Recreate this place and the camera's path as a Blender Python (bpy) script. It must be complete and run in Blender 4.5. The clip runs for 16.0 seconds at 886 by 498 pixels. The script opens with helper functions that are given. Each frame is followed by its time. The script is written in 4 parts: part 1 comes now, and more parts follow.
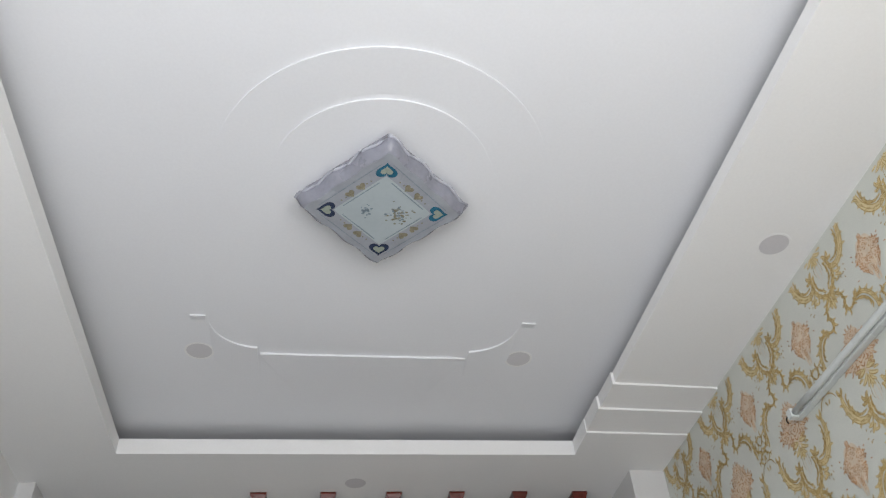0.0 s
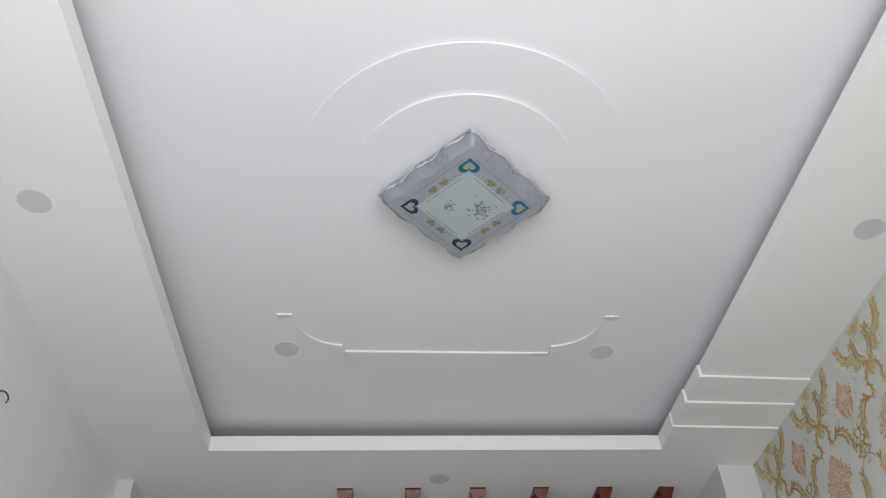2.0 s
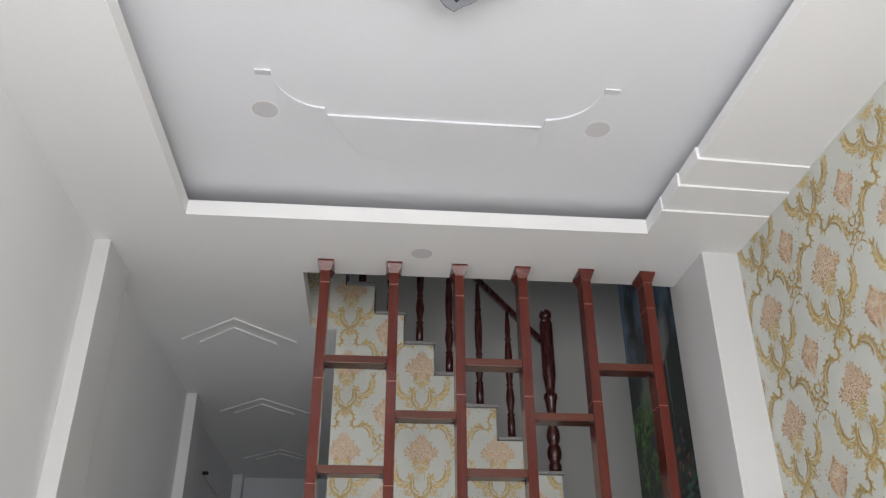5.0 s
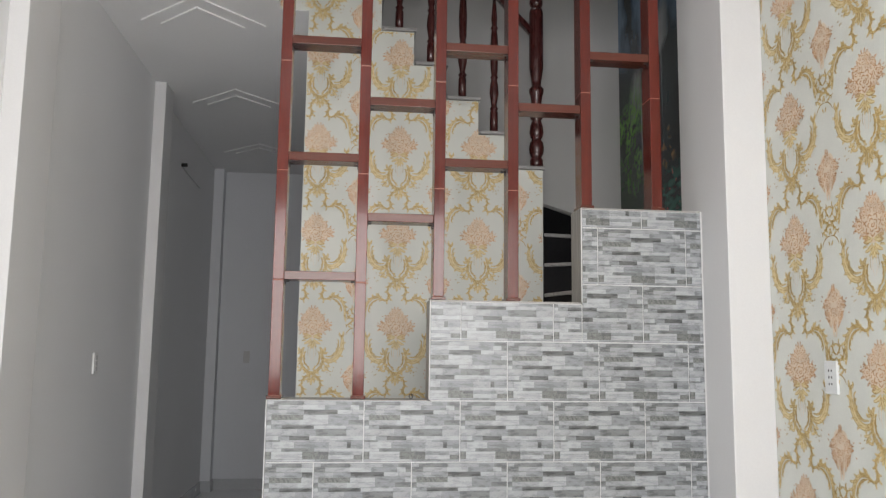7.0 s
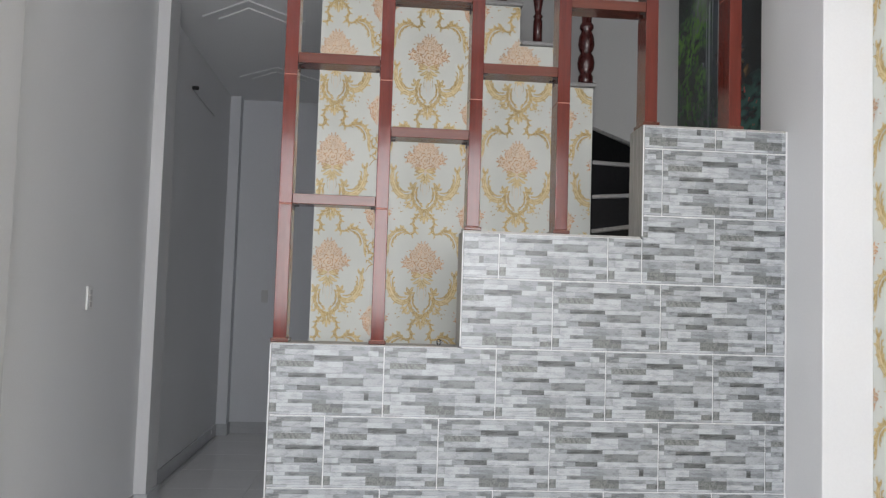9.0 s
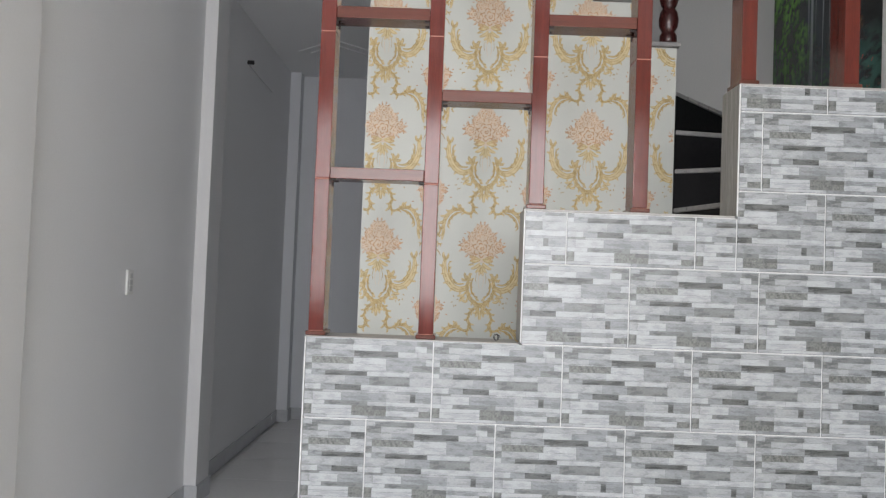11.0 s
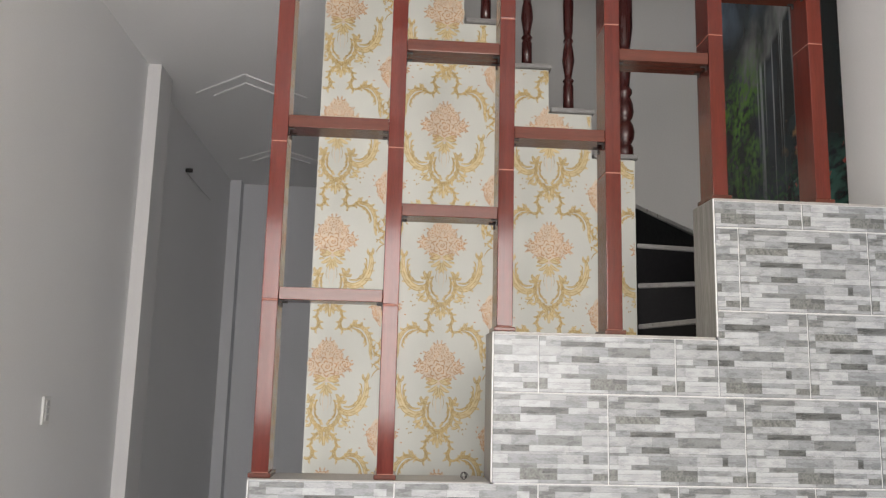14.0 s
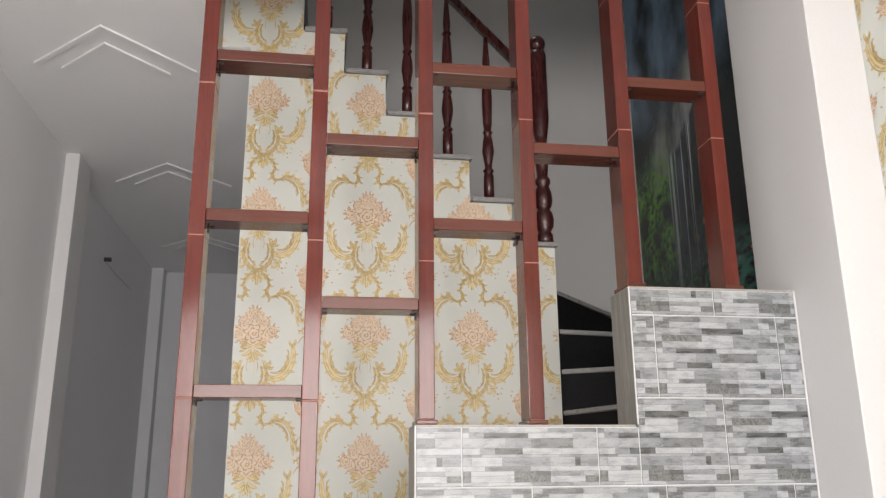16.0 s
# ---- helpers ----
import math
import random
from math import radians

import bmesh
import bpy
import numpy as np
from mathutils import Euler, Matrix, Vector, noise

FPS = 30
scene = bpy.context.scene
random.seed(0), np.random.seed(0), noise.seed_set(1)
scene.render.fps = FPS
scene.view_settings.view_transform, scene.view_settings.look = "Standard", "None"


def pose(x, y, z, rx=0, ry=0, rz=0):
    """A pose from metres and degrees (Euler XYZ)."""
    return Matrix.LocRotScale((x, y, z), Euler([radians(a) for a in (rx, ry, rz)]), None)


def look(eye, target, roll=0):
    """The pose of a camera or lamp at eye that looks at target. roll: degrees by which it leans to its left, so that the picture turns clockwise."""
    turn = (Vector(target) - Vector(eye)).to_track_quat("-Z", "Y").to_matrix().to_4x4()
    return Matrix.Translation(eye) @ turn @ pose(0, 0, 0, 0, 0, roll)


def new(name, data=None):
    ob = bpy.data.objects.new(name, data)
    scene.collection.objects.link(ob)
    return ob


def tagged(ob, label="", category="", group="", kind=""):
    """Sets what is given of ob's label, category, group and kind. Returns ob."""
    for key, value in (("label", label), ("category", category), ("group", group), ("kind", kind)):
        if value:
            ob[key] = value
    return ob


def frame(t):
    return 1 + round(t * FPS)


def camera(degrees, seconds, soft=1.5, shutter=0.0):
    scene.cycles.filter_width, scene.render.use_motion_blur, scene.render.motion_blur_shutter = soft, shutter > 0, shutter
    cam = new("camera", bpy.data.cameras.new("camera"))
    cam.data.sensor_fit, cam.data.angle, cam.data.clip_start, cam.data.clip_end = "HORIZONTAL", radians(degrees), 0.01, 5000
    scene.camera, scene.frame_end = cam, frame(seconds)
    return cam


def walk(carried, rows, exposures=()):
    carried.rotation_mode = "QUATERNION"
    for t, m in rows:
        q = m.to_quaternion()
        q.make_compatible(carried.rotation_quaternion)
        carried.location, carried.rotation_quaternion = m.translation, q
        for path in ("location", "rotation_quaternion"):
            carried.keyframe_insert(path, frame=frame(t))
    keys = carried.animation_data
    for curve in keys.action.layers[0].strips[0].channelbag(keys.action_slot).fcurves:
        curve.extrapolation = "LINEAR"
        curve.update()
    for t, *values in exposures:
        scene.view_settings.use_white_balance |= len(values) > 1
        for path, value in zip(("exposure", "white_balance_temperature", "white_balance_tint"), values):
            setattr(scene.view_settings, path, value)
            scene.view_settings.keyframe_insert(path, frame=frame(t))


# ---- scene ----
cam = camera(57.4, 16.0, soft=1.3)
PATH = [
    (0, (0.033, 0.33, 1.221), (0.313, 1.793, 2.555), -5.1),
    (0.5, (0.006, 0.333, 1.215), (0.251, 1.795, 2.558), -4.9),
    (1, (-0.013, 0.332, 1.208), (0.177, 1.792, 2.561), -4.4),
    (1.5, (-0.025, 0.334, 1.202), (0.121, 1.797, 2.558), -3.4),
    (2, (-0.026, 0.34, 1.205), (0.092, 1.819, 2.547), -2.4),
    (2.5, (-0.029, 0.35, 1.203), (0.065, 1.857, 2.515), -1.6),
    (3, (-0.021, 0.363, 1.207), (0.065, 1.903, 2.48), -1.1),
    (3.5, (-0.015, 0.375, 1.209), (0.094, 1.961, 2.422), -1.0),
    (3.7, (-0.015, 0.387, 1.196), (0.109, 1.992, 2.383), -1.1),
    (5.8, (-0.023, 0.637, 1.217), (0.177, 2.496, 1.927), 0.5),
    (6, (-0.027, 0.647, 1.212), (0.192, 2.529, 1.852), 0.4),
    (6.5, (-0.009, 0.689, 1.213), (0.228, 2.636, 1.603), 0.2),
    (7, (0.042, 0.792, 1.197), (0.263, 2.763, 1.454), 0.7),
    (7.5, (0.09, 0.885, 1.188), (0.276, 2.864, 1.404), 2.0),
    (8, (0.091, 0.99, 1.187), (0.233, 2.978, 1.355), 3.1),
    (8.5, (0.055, 1.166, 1.188), (0.21, 3.154, 1.338), 2.9),
    (9, (0.068, 1.315, 1.178), (0.229, 3.305, 1.299), 1.8),
    (9.5, (0.124, 1.462, 1.184), (0.237, 3.457, 1.276), 2.1),
    (10, (0.178, 1.551, 1.191), (0.174, 3.549, 1.281), 2.1),
    (10.2, (0.181, 1.571, 1.196), (0.145, 3.568, 1.283), 2.0),
    (12.3, (0.06, 1.862, 1.202), (0.097, 3.861, 1.256), 2.3),
    (12.5, (0.068, 1.869, 1.218), (0.096, 3.867, 1.286), 1.9),
    (13, (0.073, 1.887, 1.223), (0.104, 3.88, 1.389), 1.9),
    (13.5, (0.057, 1.895, 1.248), (0.124, 3.876, 1.511), 2.5),
    (14, (0.069, 1.896, 1.268), (0.201, 3.864, 1.6), 1.4),
    (14.5, (0.08, 1.895, 1.28), (0.335, 3.839, 1.672), 1.4),
    (15, (0.091, 1.898, 1.288), (0.416, 3.819, 1.74), 1.0),
    (15.5, (0.098, 1.898, 1.287), (0.414, 3.81, 1.78), -0.2),
    (16, (0.101, 1.888, 1.297), (0.394, 3.794, 1.827), -0.5),
]
walk(cam, [(t, look(eye, target, roll)) for t, eye, target, roll in PATH],
     exposures=[(0, -0.66, 6520, 9), (2.5, -0.62, 6520, 9), (3.5, -0.48, 6500, 9), (6.0, 0.02, 6700, 11), (7.0, 0.20, 6750, 11), (8.0, 0.30, 6600, 11), (9.0, 0.32, 6450, 11), (10.0, 0.38, 6480, 11), (12.5, 0.4, 6720, 12), (14.0, 0.52, 7000, 13), (16.0, 0.58, 7000, 14)])

# ---- world and light ----
world = bpy.data.worlds.new("sky")
scene.world = world
world.use_nodes = True
wn = world.node_tree.nodes
sky = wn.new("ShaderNodeTexSky")
sky.sky_type, sky.sun_disc = "NISHITA", False
sky.sun_elevation, sky.sun_rotation = radians(48), radians(150)
world.node_tree.links.new(sky.outputs[0], wn["Background"].inputs[0])
wn["Background"].inputs[1].default_value = 0.10
sun = new("sun", bpy.data.lights.new("sun", "SUN"))
sun.data.energy, sun.data.angle, sun.data.color = 0.6, radians(12), (1.0, 0.97, 0.93)
sun.matrix_world = look((0, 0, 10), (-4.2, 7.2, 0.4))
door_light = new("door_daylight", bpy.data.lights.new("door_daylight", "AREA"))
door_light.data.shape, door_light.data.size, door_light.data.size_y = "RECTANGLE", 2.6, 1.6
door_light.data.energy, door_light.data.color = 118, (0.985, 0.985, 1.0)
door_light.matrix_world = look((0.20, -0.28, 1.77), (0.20, 3, 1.77))
# added fill lamp, out of view, that brightens the stairwell; no known source there
stair_light = new("stair_fill_lamp", bpy.data.lights.new("stair_fill_lamp", "AREA"))
stair_light.data.shape, stair_light.data.size, stair_light.data.size_y = "RECTANGLE", 0.9, 1.0
stair_light.data.energy, stair_light.data.color = 5, (0.97, 0.98, 1.0)
stair_light.matrix_world = look((0.3, 5.1, 5.56), (0.3, 5.12, 3.0))

# ---- materials ----
def material(name, base, rough=0.6, metal=0.0, var=0.06, scale=6.0, fine=90.0, bump=0.05, spec=0.5, stretch=(1, 1, 1), coat=0.0, random_amount=0.0):
    """A node material with colour variation at two scales, fine relief and uneven gloss."""
    m = bpy.data.materials.new(name)
    m.use_nodes = True
    n, l = m.node_tree.nodes, m.node_tree.links
    b = n["Principled BSDF"]
    b.inputs["Roughness"].default_value, b.inputs["Metallic"].default_value = rough, metal
    b.inputs["Specular IOR Level"].default_value = spec
    b.inputs["Coat Weight"].default_value = coat
    tc, mp = n.new("ShaderNodeTexCoord"), n.new("ShaderNodeMapping")
    mp.inputs["Scale"].default_value = stretch
    l.new(tc.outputs["Object"], mp.inputs[0])
    big, small = n.new("ShaderNodeTexNoise"), n.new("ShaderNodeTexNoise")
    big.inputs["Scale"].default_value, big.inputs["Detail"].default_value = scale, 4
    small.inputs["Scale"].default_value, small.inputs["Detail"].default_value = fine, 3
    l.new(mp.outputs[0], big.inputs[0]), l.new(mp.outputs[0], small.inputs[0])
    add = n.new("ShaderNodeMath")
    add.operation = "ADD"
    l.new(big.outputs[0], add.inputs[0]), l.new(small.outputs[0], add.inputs[1])
    last = add.outputs[0]
    if random_amount:
        info, mul = n.new("ShaderNodeObjectInfo"), n.new("ShaderNodeMath")
        mul.operation = "MULTIPLY_ADD"
        mul.inputs[1].default_value = random_amount
        l.new(info.outputs["Random"], mul.inputs[0]), l.new(last, mul.inputs[2])
        last = mul.outputs[0]
    ramp = n.new("ShaderNodeMapRange")
    ramp.inputs["From Min"].default_value, ramp.inputs["From Max"].default_value = 0.6, 1.4 + random_amount
    ramp.inputs["To Min"].default_value, ramp.inputs["To Max"].default_value = 1 - var, 1 + var
    l.new(last, ramp.inputs[0])
    mix = n.new("ShaderNodeVectorMath")
    mix.operation = "SCALE"
    mix.inputs[0].default_value = base
    l.new(ramp.outputs[0], mix.inputs["Scale"])
    l.new(mix.outputs[0], b.inputs["Base Color"])
    rr = n.new("ShaderNodeMapRange")
    rr.inputs["To Min"].default_value, rr.inputs["To Max"].default_value = max(0.02, rough * 0.75), min(1, rough * 1.25)
    l.new(big.outputs[0], rr.inputs[0]), l.new(rr.outputs[0], b.inputs["Roughness"])
    if bump:
        bp = n.new("ShaderNodeBump")
        bp.inputs["Strength"].default_value, bp.inputs["Distance"].default_value = bump, 0.004
        l.new(small.outputs[0], bp.inputs["Height"]), l.new(bp.outputs[0], b.inputs["Normal"])
    return m


WALL = material("wall_paint", (0.755, 0.76, 0.765), 0.62, var=0.04, scale=1.3, fine=140, bump=0.06)
WHITE = material("white_paint", (0.61, 0.61, 0.61), 0.5, var=0.03, scale=2, fine=120, bump=0.04)
CEIL = material("ceiling_paint", (0.80, 0.80, 0.80), 0.7, var=0.025, scale=1.0, fine=110, bump=0.03)
PANEL = material("ceiling_panel_paint", (0.76, 0.77, 0.80), 0.65, var=0.025, scale=1.2, fine=110, bump=0.03)
# dark grey that deepens the shade inside the ceiling cove
COVE_SHADE = material("dark_cove_shade", (0.24, 0.235, 0.225), 0.85, var=0.12, scale=3, fine=80)
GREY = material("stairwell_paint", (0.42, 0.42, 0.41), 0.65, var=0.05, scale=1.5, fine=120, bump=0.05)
CORR = material("corridor_paint", (0.635, 0.65, 0.675), 0.6, var=0.05, scale=1.4, fine=130, bump=0.06)
PAPER = material("wallpaper_ground", (0.585, 0.60, 0.555), 0.55, var=0.035, scale=7, fine=240, bump=0.12)
GOLD = material("wallpaper_gold", (0.435, 0.300, 0.110), 0.5, var=0.3, scale=40, fine=220, bump=0.1)
PALE = material("wallpaper_pale_gold", (0.66, 0.550, 0.315), 0.5, var=0.12, scale=40, fine=220, bump=0.1)
PINK = material("wallpaper_pink", (0.50, 0.270, 0.130), 0.55, var=0.3, scale=40, fine=220, bump=0.1)
PEACH = material("wallpaper_peach", (0.655, 0.550, 0.425), 0.55, var=0.12, scale=40, fine=220, bump=0.1)
WOOD = material("red_wood", (0.105, 0.019, 0.013), 0.12, var=0.35, scale=5, fine=60, bump=0.05, spec=0.35, stretch=(14, 14, 0.7), coat=0.02, random_amount=0.25)
RAILWOOD = material("red_wood_rail", (0.100, 0.030, 0.020), 0.18, var=0.35, scale=5, fine=60, bump=0.04, spec=0.32, stretch=(0.7, 14, 14), coat=0.05, random_amount=0.25)
DARKWOOD = material("dark_turned_wood", (0.055, 0.012, 0.011), 0.28, var=0.35, scale=6, fine=70, bump=0.03, stretch=(10, 10, 1), coat=0.3)
SEAM = material("pale_joint_filler", (0.34, 0.13, 0.09), 0.5, var=0.1)
DARK = material("black_metal", (0.02, 0.018, 0.018), 0.45, var=0.2)
BLACK = material("black_granite", (0.010, 0.010, 0.011), 0.55, spec=0.12, var=0.35, scale=60, fine=300, bump=0.0)
STONE = material("grey_granite", (0.28, 0.275, 0.27), 0.3, var=0.22, scale=40, fine=320, bump=0.03)
GROUT = material("white_grout", (0.62, 0.62, 0.615), 0.7, var=0.06, scale=10, fine=160, bump=0.1)
CAP = material("wall_cap_stone", (0.30, 0.29, 0.275), 0.4, var=0.2, scale=14, fine=150, bump=0.05)
SIDE = material("striped_tile_side", (0.20, 0.195, 0.185), 0.35, var=0.6, scale=5, fine=22, bump=0.05, stretch=(8, 16, 0.9))
TONES = [material("tile_grey_" + n, c, 0.28, var=v, scale=22, fine=130, bump=0.15, stretch=(0.9, 1, 3.2))
         for n, c, v in (("charcoal", (0.080, 0.085, 0.084), 0.7), ("dark", (0.145, 0.153, 0.155), 0.42), ("mid", (0.205, 0.217, 0.226), 0.32),
                         ("light", (0.275, 0.288, 0.296), 0.28), ("pale", (0.338, 0.352, 0.364), 0.24))]
SPECKLE = material("tile_grey_speckle", (0.130, 0.136, 0.130), 0.34, var=0.8, scale=60, fine=170, bump=0.12)
FLOORTILE = material("polished_floor_tile", (0.75, 0.75, 0.74), 0.12, var=0.06, scale=3, fine=40, bump=0.0, random_amount=0.1)
SKIRT = material("skirting_tile", (0.46, 0.47, 0.485), 0.25, var=0.08, scale=5, fine=60, bump=0.0)
PLASTIC = material("white_plastic", (0.68, 0.68, 0.665), 0.32, var=0.03)
FACE = material("pearl_plastic", (0.62, 0.635, 0.63), 0.35, var=0.03)
LIGHTGREY = material("grey_plastic", (0.50, 0.50, 0.50), 0.4, var=0.04)
LENS = material("downlight_lens", (0.60, 0.59, 0.61), 0.8, var=0.04)
TUBE = material("unlit_tube", (0.58, 0.61, 0.60), 0.3, var=0.03)
FROST = material("frosted_glass", (0.235, 0.24, 0.285), 0.28, var=0.12, scale=9, fine=60, bump=0.05, coat=0.1)
FROSTPLATE = material("printed_glass", (0.42, 0.475, 0.50), 0.12, var=0.04, scale=9, fine=60, bump=0.0, coat=0.3)
FROSTBORDER = material("frosted_glass_border", (0.33, 0.35, 0.39), 0.16, var=0.08, scale=9, fine=60, bump=0.0, coat=0.3)
HEART = material("pale_green_print", (0.30, 0.34, 0.29), 0.25, var=0.2, scale=60, fine=260, bump=0)
RIMGLASS = material("clear_glass_edge", (0.42, 0.43, 0.49), 0.22, var=0.1, coat=0.1)
BLUE = material("blue_print", (0.028, 0.125, 0.20), 0.25, var=0.35, scale=60, fine=260, bump=0)
NAVY = material("navy_print", (0.032, 0.045, 0.085), 0.25, var=0.4, scale=60, fine=260, bump=0)
SLATE = material("grey_blue_print", (0.17, 0.22, 0.26), 0.3, var=0.2, scale=60, fine=260, bump=0)
OLIVE = material("gold_print", (0.25, 0.23, 0.165), 0.25, var=0.3, scale=60, fine=260, bump=0)
GROUND = material("street_concrete", (0.30, 0.29, 0.28), 0.85, var=0.15, scale=0.6, fine=30, bump=0.2)


def mural_material():
    """A printed landscape: dark rocks, falling water, foliage and a pool."""
    m = bpy.data.materials.new("waterfall_print")
    m.use_nodes = True
    n, l = m.node_tree.nodes, m.node_tree.links
    b = n["Principled BSDF"]
    b.inputs["Roughness"].default_value = 0.20
    b.inputs["Specular IOR Level"].default_value = 0.28
    tc = n.new("ShaderNodeTexCoord")
    sep = n.new("ShaderNodeSeparateXYZ")
    l.new(tc.outputs["Object"], sep.inputs[0])

    def noise_of(scale, stretch, detail=5):
        mp, t = n.new("ShaderNodeMapping"), n.new("ShaderNodeTexNoise")
        mp.inputs["Scale"].default_value = stretch
        t.inputs["Scale"].default_value, t.inputs["Detail"].default_value = scale, detail
        l.new(tc.outputs["Object"], mp.inputs[0]), l.new(mp.outputs[0], t.inputs[0])
        return t.outputs[0]

    def span(value, a, c):
        r = n.new("ShaderNodeMapRange")
        r.inputs["From Min"].default_value, r.inputs["From Max"].default_value = a, c
        l.new(value, r.inputs[0])
        return r.outputs[0]

    def math_of(op, a, c):
        r = n.new("ShaderNodeMath")
        r.operation = op
        for k, v in enumerate((a, c)):
            if isinstance(v, (int, float)):
                r.inputs[k].default_value = v
            else:
                l.new(v, r.inputs[k])
        return r.outputs[0]

    def blend(fac, a, c):
        r = n.new("ShaderNodeMix")
        r.data_type = "RGBA"
        l.new(fac, r.inputs[0])
        for k, v in ((6, a), (7, c)):
            if isinstance(v, tuple):
                r.inputs[k].default_value = (*v, 1)
            else:
                l.new(v, r.inputs[k])
        return r.outputs[2]

    y, z = sep.outputs[1], sep.outputs[2]
    rock = blend(span(noise_of(4.5, (1, 1, 1), 8), 0.42, 0.75), (0.006, 0.010, 0.011), (0.035, 0.060, 0.066))
    sky_part = blend(math_of("MULTIPLY", span(noise_of(3.0, (1, 1.4, 0.8), 8), 0.36, 0.62), span(z, 2.95, 3.25)), rock, (0.16, 0.25, 0.36))
    # pale ledge whose lower edge rises towards the door, and the water that falls from it
    edge = math_of("SUBTRACT", z, math_of("ADD", math_of("MULTIPLY", y, -0.62), math_of("ADD", 5.97, math_of("MULTIPLY", noise_of(9, (1, 1, 1), 5), 0.16))))
    ledge = math_of("MULTIPLY", math_of("MULTIPLY", span(edge, 0.0, 0.05), span(edge, 0.36, 0.20)), math_of("MULTIPLY", span(y, 4.95, 5.05), span(y, 5.62, 5.50)))
    mist = blend(math_of("MULTIPLY", ledge, span(noise_of(7, (1, 1, 0.5), 7), 0.30, 0.58)), sky_part, (0.30, 0.32, 0.32))
    streak = math_of("MULTIPLY", span(noise_of(14, (1, 3.0, 0.05), 2), 0.56, 0.64), math_of("MULTIPLY", span(edge, 0.06, 0.0), span(z, 2.02, 2.75)))
    water = blend(math_of("MULTIPLY", streak, math_of("MULTIPLY", span(y, 5.04, 5.12), span(y, 5.52, 5.44))), mist, (0.50, 0.54, 0.56))
    veil = math_of("MULTIPLY", math_of("MULTIPLY", span(y, 5.18, 5.26), span(y, 5.50, 5.40)), math_of("MULTIPLY", span(z, 2.0, 2.9), span(edge, 0.06, -0.05)))
    water = blend(math_of("MULTIPLY", veil, 0.45), water, (0.12, 0.15, 0.19))
    leaf = math_of("MULTIPLY", math_of("MULTIPLY", span(noise_of(5, (1, 1, 1), 5), 0.36, 0.56), span(noise_of(30, (1, 1, 1), 7), 0.36, 0.58)), span(y, 5.30, 5.46))
    leaf = math_of("MULTIPLY", leaf, math_of("MULTIPLY", span(z, 2.95, 2.70), span(z, 2.05, 2.45)))
    green = blend(leaf, water, (0.12, 0.30, 0.045))
    bush = math_of("MULTIPLY", math_of("MULTIPLY", span(noise_of(38, (1, 1, 1), 6), 0.48, 0.66), span(z, 2.30, 2.12)), span(y, 5.0, 5.15))
    green = blend(bush, green, (0.035, 0.10, 0.04))
    low = math_of("MULTIPLY", math_of("MULTIPLY", span(noise_of(8, (1, 1, 2.5), 6), 0.42, 0.56), span(z, 2.28, 2.12)), span(y, 5.14, 5.02))
    pool = blend(low, green, (0.045, 0.15, 0.12))
    glow = math_of("MULTIPLY", span(noise_of(12, (1, 1, 1), 4), 0.55, 0.66), math_of("MULTIPLY", math_of("MULTIPLY", span(y, 4.82, 4.95), span(y, 5.20, 5.08)), math_of("MULTIPLY", span(z, 2.2, 2.3), span(z, 2.52, 2.42))))
    pool = blend(glow, pool, (0.30, 0.17, 0.07))
    spark = math_of("MULTIPLY", math_of("MULTIPLY", span(noise_of(26, (1, 1, 1), 2), 0.68, 0.72), span(z, 2.35, 2.2)), span(y, 5.2, 5.05))
    l.new(blend(spark, pool, (0.45, 0.10, 0.08)), b.inputs["Base Color"])
    return m


MURAL = mural_material()

# ---- builders ----
def box(bm, x0, x1, y0, y1, z0, z1, bevel=0.0, mat=0):
    vs = [bm.verts.new((x, y, z)) for x in (x0, x1) for y in (y0, y1) for z in (z0, z1)]
    fs = [bm.faces.new([vs[k] for k in f]) for f in ((0, 1, 3, 2), (4, 6, 7, 5), (0, 4, 5, 1), (2, 3, 7, 6), (0, 2, 6, 4), (1, 5, 7, 3))]
    for f in fs:
        f.material_index = mat
    if bevel:
        es = list({e for f in fs for e in f.edges})
        bmesh.ops.bevel(bm, geom=es, offset=bevel, segments=2, affect="EDGES", profile=0.6)
    return fs


def as_object(name, bm, mats, smooth=False):
    me = bpy.data.meshes.new(name)
    bmesh.ops.recalc_face_normals(bm, faces=bm.faces)
    bm.to_mesh(me)
    bm.free()
    for m in mats if isinstance(mats, (list, tuple)) else [mats]:
        me.materials.append(m)
    if smooth:
        me.shade_smooth()
    return new(name, me)


def part(name, bm, mats, parent, label="", smooth=False):
    ob = as_object(name, bm, mats, smooth)
    ob.parent = parent
    if parent is not None:
        ob.matrix_parent_inverse = parent.matrix_world.inverted()
    return tagged(ob, label)


def box_part(name, dims, mat, parent, label="", bevel=0.0):
    bm = bmesh.new()
    box(bm, *dims, bevel=bevel)
    return part(name, bm, mat, parent, label)


def empty(name, at, label, category, group="", kind=""):
    e = new(name)
    e.location = at
    e.empty_display_size = 0.05
    bpy.context.view_layer.update()
    return tagged(e, label, category, group, kind)


def structure(name, dims_list, mats, label, category):
    bm = bmesh.new()
    for d in dims_list:
        box(bm, *d[:6], mat=d[6] if len(d) > 6 else 0)
    return tagged(as_object(name, bm, mats), label, category, kind="structure")


